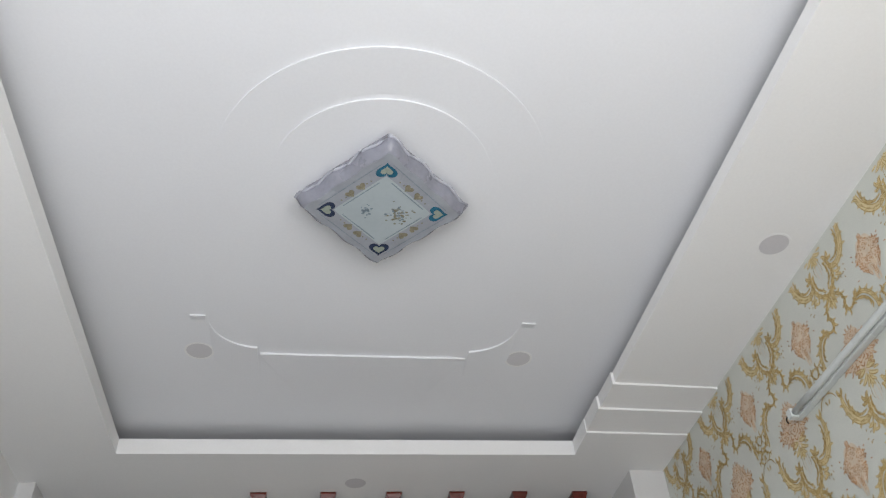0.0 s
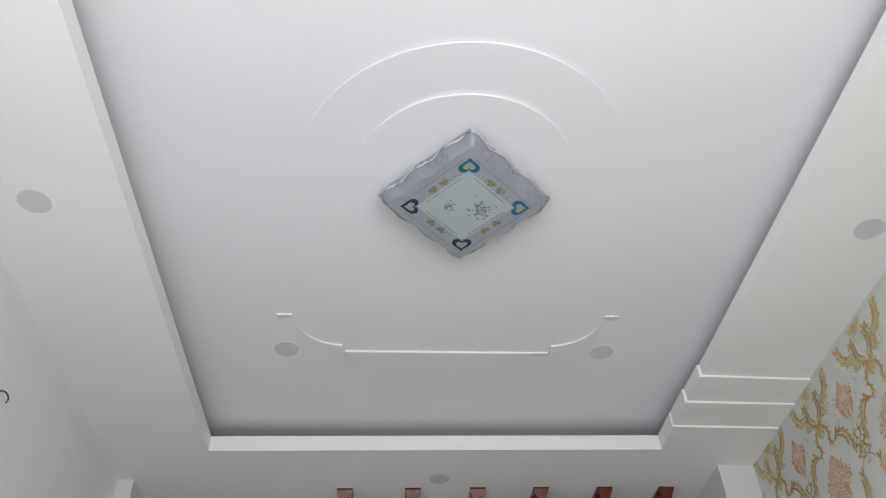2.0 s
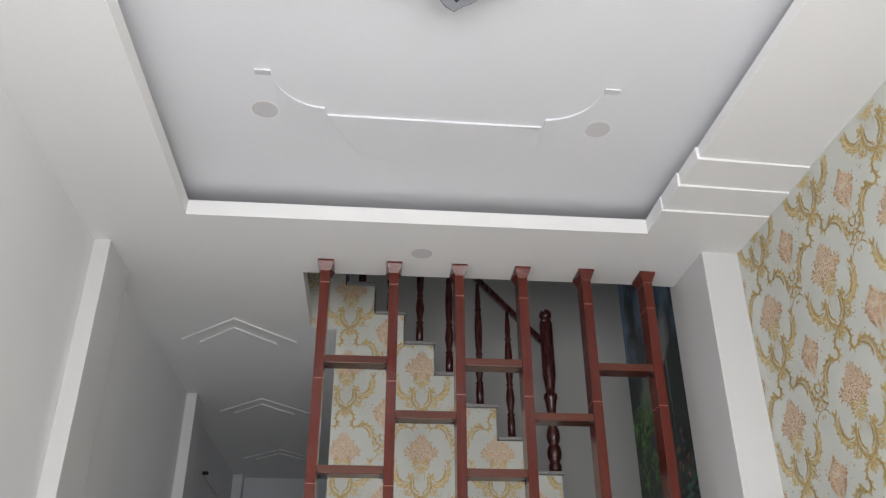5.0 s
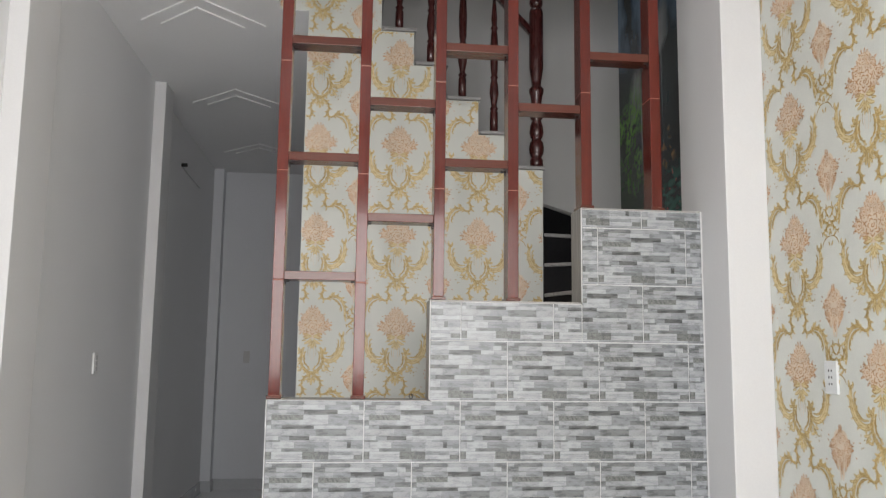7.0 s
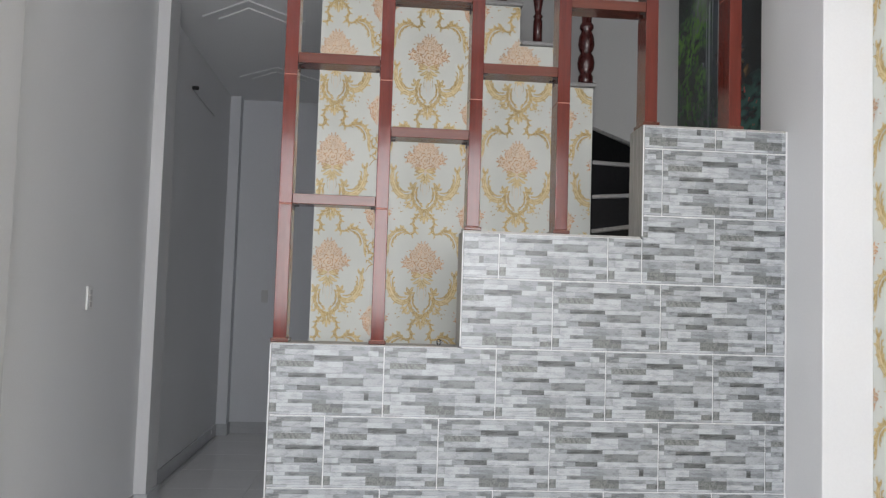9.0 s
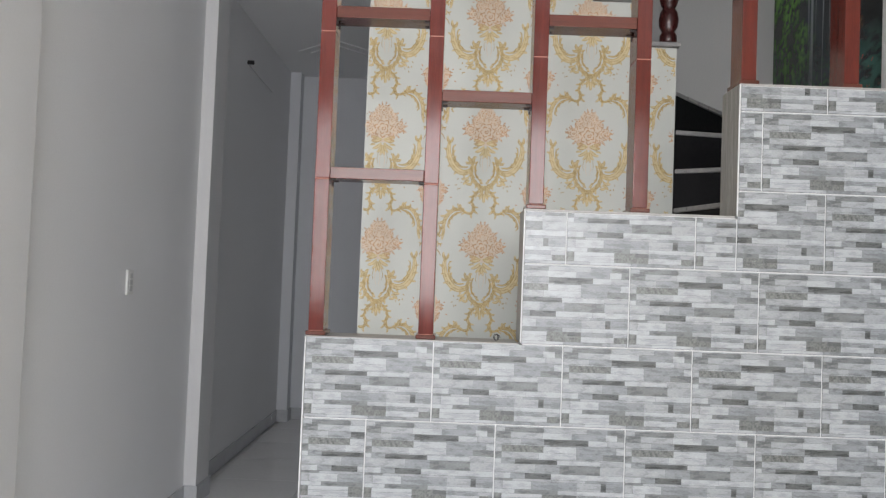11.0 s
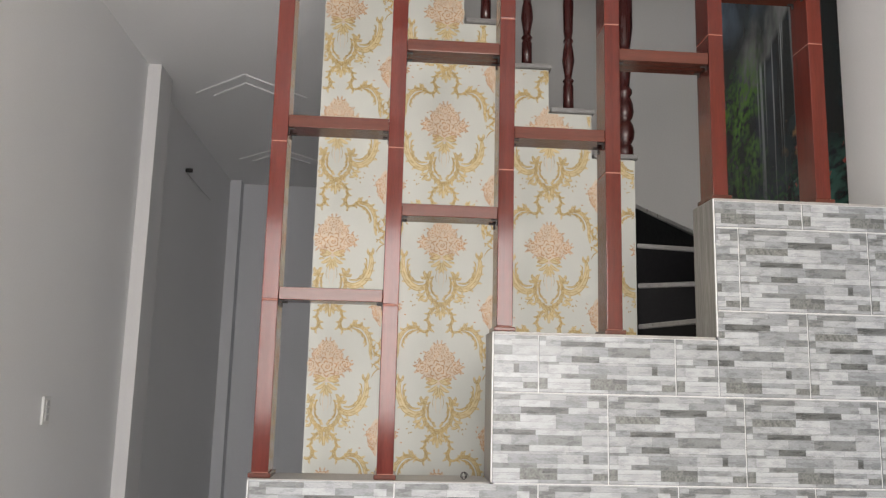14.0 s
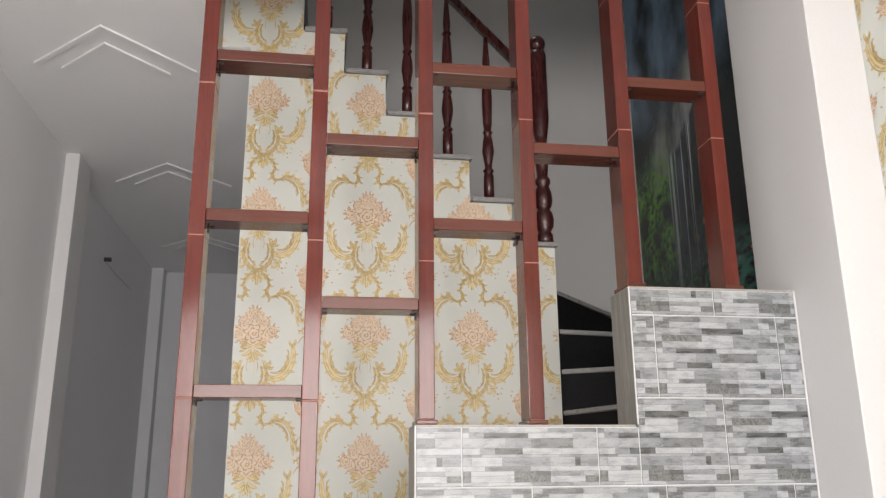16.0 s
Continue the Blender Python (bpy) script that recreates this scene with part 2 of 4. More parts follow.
def revolve(bm, profile, cx, cy, steps=20, mat=0):
    """Turns (radius, z) pairs round a vertical axis."""
    rings = [[bm.verts.new((cx + r * math.cos(2 * math.pi * k / steps), cy + r * math.sin(2 * math.pi * k / steps), z)) for k in range(steps)] for r, z in profile]
    for a, b in zip(rings, rings[1:]):
        for k in range(steps):
            bm.faces.new((a[k], a[(k + 1) % steps], b[(k + 1) % steps], b[k])).material_index = mat
    bm.faces.new(rings[0]), bm.faces.new(rings[-1])


def prism(bm, outline, z0, z1, mat=0):
    """An upright solid over a flat (x, y) outline."""
    low, high = [bm.verts.new((x, y, z0)) for x, y in outline], [bm.verts.new((x, y, z1)) for x, y in outline]
    n = len(outline)
    for k in range(n):
        bm.faces.new((low[k], low[(k + 1) % n], high[(k + 1) % n], high[k])).material_index = mat
    bm.faces.new(low).material_index = mat
    bm.faces.new(high).material_index = mat


def tube_along(bm, pts, radius, sides=8):
    rings = []
    for k, p in enumerate(pts):
        p = Vector(p)
        d = (Vector(pts[min(k + 1, len(pts) - 1)]) - Vector(pts[max(k - 1, 0)])).normalized()
        u = d.orthogonal().normalized()
        v = d.cross(u)
        rings.append([bm.verts.new(p + radius * (math.cos(2 * math.pi * a / sides) * u + math.sin(2 * math.pi * a / sides) * v)) for a in range(sides)])
    for a, b in zip(rings, rings[1:]):
        for k in range(sides):
            bm.faces.new((a[k], a[(k + 1) % sides], b[(k + 1) % sides], b[k]))
    bm.faces.new(rings[0]), bm.faces.new(rings[-1])


# ---- plan ----
FLOOR, CEILING, PANEL_Z = -0.185, 3.07, 3.220
LEFT, RIGHT, FRONT, BACK = -1.365, 1.765, -0.10, 9.35
RX0, RX1, RY0, RY1 = -0.894, 1.263, 0.60, 3.823          # ceiling recess
VX0, VX1, VY0 = -0.39, 1.580, 4.37                         # stair opening in the ceiling
SY, SBACK = 5.12, 5.80                                    # face of the stair wall, wall behind the stair
RUN, RISE, SX, SZ = 0.183, 0.19, 1.094, 2.239             # upper flight
WX0, WX1, WY, WT = -0.295, 1.578, 4.20, 0.165             # tiled wall
TOP = 5.6

ground = structure("ground", [(-400, 400, -800, -0.3, -0.40, -0.33)], GROUND, "pale concrete ground outside the front door", "ground")
floor = structure("floor", [(-1.6, 1.985, -0.3, 9.5, FLOOR - 0.15, FLOOR - 0.008)], GROUT, "grey polished tile floor", "floor")
wall_left = structure("wall_left", [(LEFT - 0.2, LEFT, FRONT - 0.2, 6.6, FLOOR - 0.1, CEILING + 0.3), (LEFT - 0.2, LEFT - 0.035, 6.6, 9.5, FLOOR - 0.1, CEILING + 0.1)], WALL, "plain grey-white painted wall", "wall")
wall_right = structure("wall_right", [(RIGHT, RIGHT + 0.2, FRONT - 0.2, 6.05, FLOOR - 0.1, TOP)], PAPER, "wall papered with a gold and pink damask pattern", "wall")
wall_front = structure("wall_front", [(LEFT, -1.12, FRONT - 0.2, FRONT, FLOOR, CEILING + 0.2), (1.54, RIGHT, FRONT - 0.2, FRONT, FLOOR, CEILING + 0.2),
                                      (-1.12, 1.54, FRONT - 0.2, FRONT, 2.62, CEILING + 0.2)], WALL, "painted front wall with a wide doorway", "wall")
wall_corridor = structure("wall_corridor", [(-0.235, -0.10, SY + 0.05, 9.5, FLOOR, CEILING + 0.1)], CORR, "grey painted corridor wall", "wall")
wall_back = structure("wall_back", [(LEFT - 0.035, -0.235, BACK, BACK + 0.15, FLOOR, CEILING + 0.1)], CORR, "grey painted end wall of the corridor", "wall")
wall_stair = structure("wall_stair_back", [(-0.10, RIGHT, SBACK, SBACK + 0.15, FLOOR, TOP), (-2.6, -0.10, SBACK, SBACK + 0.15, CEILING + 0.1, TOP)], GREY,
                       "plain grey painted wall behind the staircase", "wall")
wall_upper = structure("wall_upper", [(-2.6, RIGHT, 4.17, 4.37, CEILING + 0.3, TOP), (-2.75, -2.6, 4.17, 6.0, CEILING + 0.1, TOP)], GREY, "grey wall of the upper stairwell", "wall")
ceiling_upper = structure("ceiling_upper", [(-2.75, RIGHT + 0.2, 4.17, 6.05, TOP, TOP + 0.15)], CEIL, "white ceiling over the stairwell", "ceiling")


def pilaster(name, x0, x1, y0, y1, z1, label, mat=WHITE):
    bm = bmesh.new()
    box(bm, x0, x1, y0, y1, FLOOR, z1, bevel=0.004)
    return tagged(as_object(name, bm, mat), label, "pilaster", kind="structure")


pilaster("pilaster_right", VX1 + 0.004, RIGHT, 3.96, 4.42, TOP, "white square pilaster beside the tiled wall")
pilaster("pilaster_left", LEFT, -1.285, 4.09, 4.43, CEILING, "white pilaster on the grey wall")
pilaster("pilaster_corridor", LEFT - 0.035, -1.290, 6.47, 6.72, CEILING, "white pilaster at the corridor")
pilaster("pilaster_end", LEFT - 0.035, -1.300, 9.20, BACK, CEILING, "grey pilaster in the far corner", CORR)


def skirting(name, dims):
    bm = bmesh.new()
    box(bm, *dims, bevel=0.003)
    return tagged(as_object(name, bm, SKIRT), "low grey tile skirting along the wall", "baseboard", kind="structure")


for dims in ((LEFT, LEFT + 0.010, FRONT, 4.09), (LEFT, -1.275, 4.08, 4.44), (LEFT, LEFT + 0.010, 4.44, 6.46), (LEFT, -1.280, 6.46, 6.73),
             (LEFT - 0.035, LEFT - 0.025, 6.73, 9.19), (LEFT - 0.035, -1.290, 9.19, BACK), (-1.290, -0.235, BACK - 0.010, BACK), (RIGHT - 0.010, RIGHT, FRONT, 3.95)):
    skirting("baseboard", (*dims, FLOOR, FLOOR + 0.11))

# ceiling: soffits round the recess, raised panel, corridor
bm = bmesh.new()
LIP = 3.146
box(bm, LEFT, RX0, FRONT, VY0, CEILING, LIP)
box(bm, RX0, RX1, RY1, VY0, CEILING, LIP)
box(bm, RX0, 1.320, FRONT, RY0, CEILING, LIP)
RIGHT_STEPS = [(1.338, 1.296, FRONT, 3.215, 3.102, 3.084), (1.284, 1.281, 3.215, 3.405, 3.091, 3.076), (1.270, 1.268, 3.405, 3.60, 3.080, 3.068), (RX1, RX1, 3.60, VY0, CEILING, 3.060)]
for near, far, y0, y1, inner, outer in RIGHT_STEPS:
    low = [bm.verts.new(p) for p in ((near, y0, inner), (RIGHT, y0, outer), (RIGHT, y1, outer), (far, y1, inner))]
    high = [bm.verts.new((v.co.x, v.co.y, LIP + (inner - CEILING) * 0.3)) for v in low]
    bm.faces.new(low), bm.faces.new(high)
    for k in range(4):
        bm.faces.new((low[k], low[(k + 1) % 4], high[(k + 1) % 4], high[k]))
COVE = 0.26
# cove sides and soffit backs (mat 2) are coloured dark to shade the recess edge
box(bm, LEFT, RX0 - COVE, FRONT, VY0, LIP, PANEL_Z, mat=2)
box(bm, RX1 + COVE, RIGHT, FRONT, VY0, LIP + 0.012, PANEL_Z, mat=2)
box(bm, RX0 - COVE, RX1 + COVE, RY1 + COVE, VY0, LIP, PANEL_Z, mat=2)
box(bm, RX0 - COVE, RX1 + COVE, FRONT, RY0 - COVE, LIP, PANEL_Z, mat=2)
box(bm, LEFT, RX0 - 0.02, FRONT, VY0, LIP, LIP + 0.006, mat=2)
box(bm, 1.345, RIGHT, FRONT, VY0, LIP + 0.0105, LIP + 0.014, mat=2)
box(bm, RX0 - 0.02, 1.312, RY1 + 0.02, VY0, LIP, LIP + 0.006, mat=2)
box(bm, LEFT, RIGHT, FRONT, VY0, PANEL_Z, 3.37, mat=1)
box(bm, LEFT - 0.035, VX0, VY0, 9.5, CEILING, 3.17)
box(bm, VX0, -0.10, SY + 0.004, 9.5, CEILING, 3.17)
tagged(as_object("ceiling", bm, [CEIL, PANEL, COVE_SHADE]), "white plasterboard ceiling with a raised central panel", "ceiling", kind="structure")

# white lip round the recess
structure("trim_recess", [(RX0, RX1, RY1 - 0.012, RY1, CEILING - 0.001, LIP - 0.001), (RX0, RX0 + 0.012, RY0, RY1 - 0.012, CEILING - 0.001, LIP - 0.001)], CEIL, "white plaster lip round the ceiling recess", "trim")


def wedge_moulding(name, pts, backs, drops):
    """A low moulding along a line: an upright edge towards the door that runs out into the panel behind it."""
    bm = bmesh.new()
    rows = [[bm.verts.new((p[0], p[1], PANEL_Z - 0.0005)), bm.verts.new((p[0], p[1], PANEL_Z - d)), bm.verts.new((b[0], b[1], PANEL_Z - 0.0005))] for p, b, d in zip(pts, backs, drops)]
    for a, b in zip(rows, rows[1:]):
        for k in range(3):
            bm.faces.new((a[k], a[(k + 1) % 3], b[(k + 1) % 3], b[k]))
    bm.faces.new(rows[0]), bm.faces.new(rows[-1])
    return tagged(as_object(name, bm, PANEL), "low white plaster moulding on the ceiling panel", "trim", kind="structure")


MX, MY = 0.202, 2.223
behind = lambda pts, d: [(x, y + d) for x, y in pts]
line = [(MX - 0.437, MY + 0.989), (MX - 0.30, MY + 0.990), (MX + 0.30, MY + 0.996), (MX + 0.437, MY + 0.997)]
wedge_moulding("trim_bar", line, [(MX - 0.43, MY + 1.02), (MX - 0.30, MY + 1.29), (MX + 0.30, MY + 1.29), (MX + 0.43, MY + 1.03)], [0.009, 0.010, 0.010, 0.009])
for side in (-1, 1):
    line = [(MX + side * (0.440 + 0.192 * math.sin(a)), MY + 0.753 + 0.192 * math.cos(a)) for a in [radians(d) for d in range(2, 84, 4)]]
    wedge_moulding("trim_arc", line, behind(line, 0.24), [0.0095 - 0.007 * k / len(line) for k in range(len(line))])
    line = [(MX + side * 0.640, MY + 0.735), (MX + side * 0.699, MY + 0.735)]
    wedge_moulding("trim_ear", line, behind(line, 0.035), [0.0075, 0.0075])
for name, r in (("trim_ring_outer", 0.562), ("trim_ring_inner", 0.376)):
    turns = [radians(d) for d in range(-88, 89, 4)]
    wedge_moulding(name, [(0.206 + r * math.sin(a), 2.225 - r * math.cos(a)) for a in turns], [(0.206 + (r - 0.17) * math.sin(a), 2.225 - (r - 0.17) * math.cos(a)) for a in turns],
                   [0.0006 + 0.0070 * math.cos(a) ** 1.5 for a in turns])


def chevron(apex_x, apex_y, left, right, drop):
    bm = bmesh.new()
    w = 0.022
    for side in (left, right):
        a, b = Vector((apex_x, apex_y)), Vector((apex_x + side, apex_y + drop))
        d = (b - a).normalized()
        nrm = Vector((-d.y, d.x)) * w * (1 if side > 0 else -1)
        prism(bm, [a, b, b + nrm, a + Vector((0, w * 1.3))], CEILING - 0.009, CEILING - 0.0005)
    return tagged(as_object("trim_chevron", bm, CEIL), "white plaster chevron moulding on the ceiling", "trim", kind="structure")


for k in range(3):
    chevron(-0.828, 5.005 + 1.545 * k, -0.365, 0.335, 0.36)
    chevron(-0.845, 5.148 + 1.545 * k, -0.245, 0.228, 0.255)

# ---- staircase ----
def steps_profile():
    """The stepped outline of the papered wall under the upper flight, as (x, z)."""
    pts = [(-0.235, FLOOR), (SX - 0.012, FLOOR), (SX - 0.012, SZ - 0.022)]
    for k in range(1, 11):
        x = SX - 0.012 - RUN * k
        pts += [(x, SZ + RISE * (k - 1) - 0.022), (x, SZ + RISE * k - 0.022)]
    last = pts[-1]
    return pts + [(last[0] - RUN, last[1]), (last[0] - RUN, CEILING + 0.9), (VX0 - 0.05, CEILING + 0.002), (-0.235, CEILING + 0.002)]


def upright(bm, outline, y0, y1, mat=0):
    a, b = [bm.verts.new((x, y0, z)) for x, z in outline], [bm.verts.new((x, y1, z)) for x, z in outline]
    n = len(outline)
    for k in range(n):
        bm.faces.new((a[k], a[(k + 1) % n], b[(k + 1) % n], b[k])).material_index = mat
    bm.faces.new(a).material_index = mat
    bm.faces.new(b).material_index = mat


bm = bmesh.new()
upright(bm, steps_profile(), SY, SY + 0.05)
wall_under_stair = tagged(as_object("wall_under_stair", bm, PAPER), "stepped wall papered with a gold damask pattern", "wall", kind="structure")

staircase = empty("staircase", (SX, SY, FLOOR), "staircase with black risers and grey granite treads", "staircase")


def tread(outline, z, label=""):
    bm = bmesh.new()
    prism(bm, outline, z - 0.020, z)
    bmesh.ops.bevel(bm, geom=list(bm.edges), offset=0.003, segments=1, affect="EDGES")
    return part("tread", bm, STONE, staircase, label)


def riser(outline, z0, z1):
    bm = bmesh.new()
    prism(bm, outline, z0, z1)
    return part("riser", bm, BLACK, staircase)


for k in range(11):
    x, z = SX - RUN * k, SZ + RISE * k
    tread([(x - RUN - 0.004, SY - 0.016), (x, SY - 0.016), (x, SBACK), (x - RUN - 0.004, SBACK)], z)
    riser([(x - 0.035, SY + 0.052), (x - 0.016, SY + 0.052), (x - 0.016, SBACK), (x - 0.035, SBACK)], z - RISE, z - 0.0205)
for k in range(1, 9):
    x, z = SX - RUN * (k - 1), 1.363 - 0.174 * k
    tread([(x - RUN, WY + WT + 0.002), (x, WY + WT + 0.002), (x, SY - 0.002), (x - RUN, SY - 0.002)], z)
    riser([(x - RUN + 0.015, WY + WT + 0.002), (x - RUN + 0.035, WY + WT + 0.002), (x - RUN + 0.035, SY - 0.002), (x - RUN + 0.015, SY - 0.002)], z - RISE, z - 0.0205)

# winder steps turn round the foot of the newel
PIVOT = Vector((SX - 0.006, SY + 0.01))


def wedge(a0, a1, inset=0.0):
    """The part of the turn between two bearings from the pivot, out to the walls."""
    def out(a):
        d = Vector((math.cos(radians(a)), math.sin(radians(a))))
        reach = [9.0]
        if d.x > 1e-4:
            reach.append((RIGHT - 0.002 - PIVOT.x) / d.x)
        if d.y > 1e-4:
            reach.append((SBACK - 0.002 - PIVOT.y) / d.y)
        if d.y < -1e-4:
            reach.append((WY + WT + 0.002 - PIVOT.y) / d.y)
        return PIVOT + d * min(reach)
    stops = [a0] + [c for c in (-47.4, 46.2) if a0 < c < a1] + [a1]
    return [tuple(PIVOT)] + [tuple(out(a)) for a in stops]


BEARINGS = [-90, -73, -32, 9, 49, 90]
for k in range(5):
    z = 2.035 - 0.168 * (4 - k)
    tread(wedge(BEARINGS[k], BEARINGS[k + 1]), z)
    riser(wedge(BEARINGS[k] + 1.5, 90), z - 0.188, z - 0.0205)

# turned balusters, newel and handrail
def baluster(x, y, z0, z1):
    h = z1 - z0
    prof = [(0.0165, 0), (0.0165, 0.16), (0.012, 0.175), (0.018, 0.19), (0.011, 0.205), (0.0125, 0.23), (0.0195, 0.30), (0.0165, 0.36), (0.0115, 0.40), (0.0165, 0.415),
            (0.011, 0.43), (0.0150, 0.47), (0.0175, 0.62), (0.0145, 0.72), (0.0105, 0.76), (0.0165, 0.775), (0.0105, 0.79), (0.013, 0.84), (0.009, 0.93), (0.007, 1.0)]
    e = empty("baluster", (x, y, z0), "turned dark red wooden baluster on a stair tread", "baluster", "balusters of the stair")
    bm = bmesh.new()
    revolve(bm, [(r * 1.4, z0 + 0.001 + t * h) for r, t in prof], x, y, 16)
    part("spindle", bm, DARKWOOD, e, smooth=True)
    bm = bmesh.new()
    revolve(bm, [(0.029, z0 + 0.0005), (0.029, z0 + 0.010), (0.024, z0 + 0.016)], x, y, 16)
    part("foot", bm, DARKWOOD, e, smooth=True)
    return e


BY = SY + 0.085
RAIL_A, RAIL_B = (SX - 0.035, BY, 3.03), (SX - 0.035 - 1.75, BY, 3.03 + 1.75 * RISE / RUN)
for k in range(1, 9):
    x = SX - RUN * (k + 0.5)
    z_rail = RAIL_A[2] + (RAIL_A[0] - x) * RISE / RUN - 0.030
    baluster(x, BY, SZ + RISE * k, z_rail)

bm = bmesh.new()
sect = [(-0.026, -0.018), (0.026, -0.018), (0.030, 0.004), (0.022, 0.022), (0.0, 0.028), (-0.022, 0.022), (-0.030, 0.004)]
ends = [[bm.verts.new((p[0], p[1] + u, p[2] + v)) for u, v in sect] for p in (RAIL_A, RAIL_B)]
for k in range(len(sect)):
    bm.faces.new((ends[0][k], ends[0][(k + 1) % len(sect)], ends[1][(k + 1) % len(sect)], ends[1][k]))
bm.faces.new(ends[0]), bm.faces.new(ends[1])
tagged(as_object("handrail", bm, DARKWOOD, True), "sloping dark red wooden handrail on turned balusters", "handrail")

newel = empty("newel_post", (SX - 0.028, BY, SZ), "turned dark red wooden newel post with a ball top", "newel post")
nx, nz = SX - 0.028, SZ + 0.001
prof = [(0.037, 0), (0.037, 0.055), (0.027, 0.070), (0.039, 0.092), (0.043, 0.125), (0.038, 0.155), (0.026, 0.175), (0.034, 0.188), (0.041, 0.215), (0.037, 0.255), (0.025, 0.285), (0.035, 0.298), (0.035, 0.314),
        (0.024, 0.330), (0.028, 0.380), (0.034, 0.430), (0.042, 0.452), (0.042, 0.474), (0.026, 0.490), (0.030, 0.520), (0.041, 0.600), (0.041, 0.93), (0.036, 0.955), (0.020, 0.962)]
bm = bmesh.new()
revolve(bm, [(r, nz + t) for r, t in prof], nx, BY, 24)
part("shaft", bm, DARKWOOD, newel, smooth=True)
bm = bmesh.new()
revolve(bm, [(0.004 + 0.036 * math.sin(math.pi * k / 12), nz + 0.995 - 0.040 * math.cos(math.pi * k / 12)) for k in range(1, 12)] + [(0.003, nz + 1.036)], nx, BY, 24)
part("ball", bm, DARKWOOD, newel, smooth=True)

# printed landscape on the side wall of the stair
bm = bmesh.new()
box(bm, RIGHT - 0.004, RIGHT - 0.0005, 4.425, SBACK - 0.003, 1.55, 4.2)
tagged(as_object("wall_mural", bm, MURAL), "glossy printed mural of a waterfall among dark rocks", "mural")

# ---- tiled wall in three steps ----
tile_wall = structure("wall_tiled", [(WX0 + 0.009, WX1 - 0.002, WY + 0.0045, WY + WT - 0.004, FLOOR, 0.997), (0.380, WX1 - 0.002, WY + 0.0045, WY + WT - 0.004, 0.997, 1.417),
                                     (1.039, WX1 - 0.002, WY + 0.0045, WY + WT - 0.004, 1.417, 1.834)], GROUT, "stepped wall clad in grey strip-pattern tiles", "wall")
LEVELS = [(WX0, 0.371, 1.005), (0.371, 1.030, 1.425), (1.030, WX1, 1.842)]
for x0, x1, z in LEVELS:
    ob = box_part("coping", (x0 + 0.003, x1 - (0.0 if x1 == WX1 else 0.003), WY + 0.004, WY + WT, z - 0.008, z), CAP, tile_wall, "grey stone coping", bevel=0.002)
for x, z0, z1 in ((WX0, FLOOR, 1.002), (0.371, 1.006, 1.422), (1.030, 1.426, 1.839)):
    box_part("side_tile", (x + 0.0015, x + 0.009, WY + 0.006, WY + WT - 0.002, z0, z1), SIDE, tile_wall, "dark vertically streaked tile")
    box_part("corner_strip", (x, x + 0.004, WY, WY + 0.006, z0, z1), GROUT, tile_wall, "thin white corner strip", bevel=0.001)
box_part("corner_strip", (WX1 - 0.001, WX1 + 0.004, WY, WY + 0.006, FLOOR, 1.839), GROUT, tile_wall, "thin white corner strip")
box_part("filler", (WX1 - 0.002, VX1 + 0.003, WY + 0.008, WY + WT, FLOOR, 1.834), WHITE, tile_wall, "white painted filler beside the tiles")

TW, TH = 0.40, 0.25
STRIPS = []
CHARCOAL, DEEP, MIDTONE, LIGHT, PALEST, SPECK = range(6)


def print_row(top, bottom, *runs):
    """One row of the tile's print, in shares of its height; runs are (where it ends, in shares of the width; tone)."""
    a = 0.0
    for b, tone in runs:
        STRIPS.append((max(a * TW, 0.0005), min(b * TW, TW - 0.0005), max(top * TH, 0.0005), min(bottom * TH, TH - 0.0005), tone))
        a = b


print_row(0.000, 0.030, (0.34, PALEST), (0.70, LIGHT), (1.0, PALEST))
print_row(0.030, 0.088, (0.07, LIGHT), (0.37, DEEP), (0.70, LIGHT), (0.86, MIDTONE), (1.0, DEEP))
print_row(0.088, 0.165, (0.115, DEEP), (0.36, LIGHT), (0.585, PALEST), (0.845, MIDTONE), (0.935, PALEST), (1.0, DEEP))
print_row(0.165, 0.235, (0.20, LIGHT), (0.375, MIDTONE), (0.715, CHARCOAL), (0.86, PALEST), (1.0, LIGHT))
print_row(0.235, 0.250, (0.42, LIGHT), (0.63, DEEP), (1.0, MIDTONE))
print_row(0.250, 0.330, (0.05, LIGHT), (0.37, SPECK), (0.625, PALEST), (0.93, MIDTONE), (1.0, PALEST))
print_row(0.330, 0.405, (0.05, DEEP), (0.335, LIGHT), (0.625, PALEST), (0.83, MIDTONE), (1.0, DEEP))
print_row(0.405, 0.418, (0.33, MIDTONE), (0.80, LIGHT), (1.0, PALEST))
print_row(0.418, 0.475, (0.05, PALEST), (0.155, MIDTONE), (0.48, CHARCOAL), (0.81, PALEST), (1.0, LIGHT))
print_row(0.475, 0.585, (0.31, LIGHT), (0.50, MIDTONE), (0.81, DEEP), (1.0, LIGHT))
print_row(0.585, 0.655, (0.125, PALEST), (0.235, MIDTONE), (0.435, CHARCOAL), (0.72, PALEST), (1.0, PALEST))
print_row(0.655, 0.685, (0.14, DEEP), (0.44, LIGHT), (0.70, LIGHT), (1.0, MIDTONE))
print_row(0.685, 0.785, (0.065, LIGHT), (0.285, PALEST), (0.635, MIDTONE), (0.82, LIGHT), (0.86, CHARCOAL), (1.0, MIDTONE))
print_row(0.785, 0.838, (0.16, PALEST), (0.49, DEEP), (0.635, LIGHT), (1.0, PALEST))
print_row(0.838, 0.890, (0.06, SPECK), (0.37, PALEST), (0.53, SPECK), (0.635, CHARCOAL), (0.88, MIDTONE), (1.0, LIGHT))
print_row(0.890, 0.960, (0.06, SPECK), (0.37, PALEST), (0.635, SPECK), (0.89, PALEST), (1.0, SPECK))
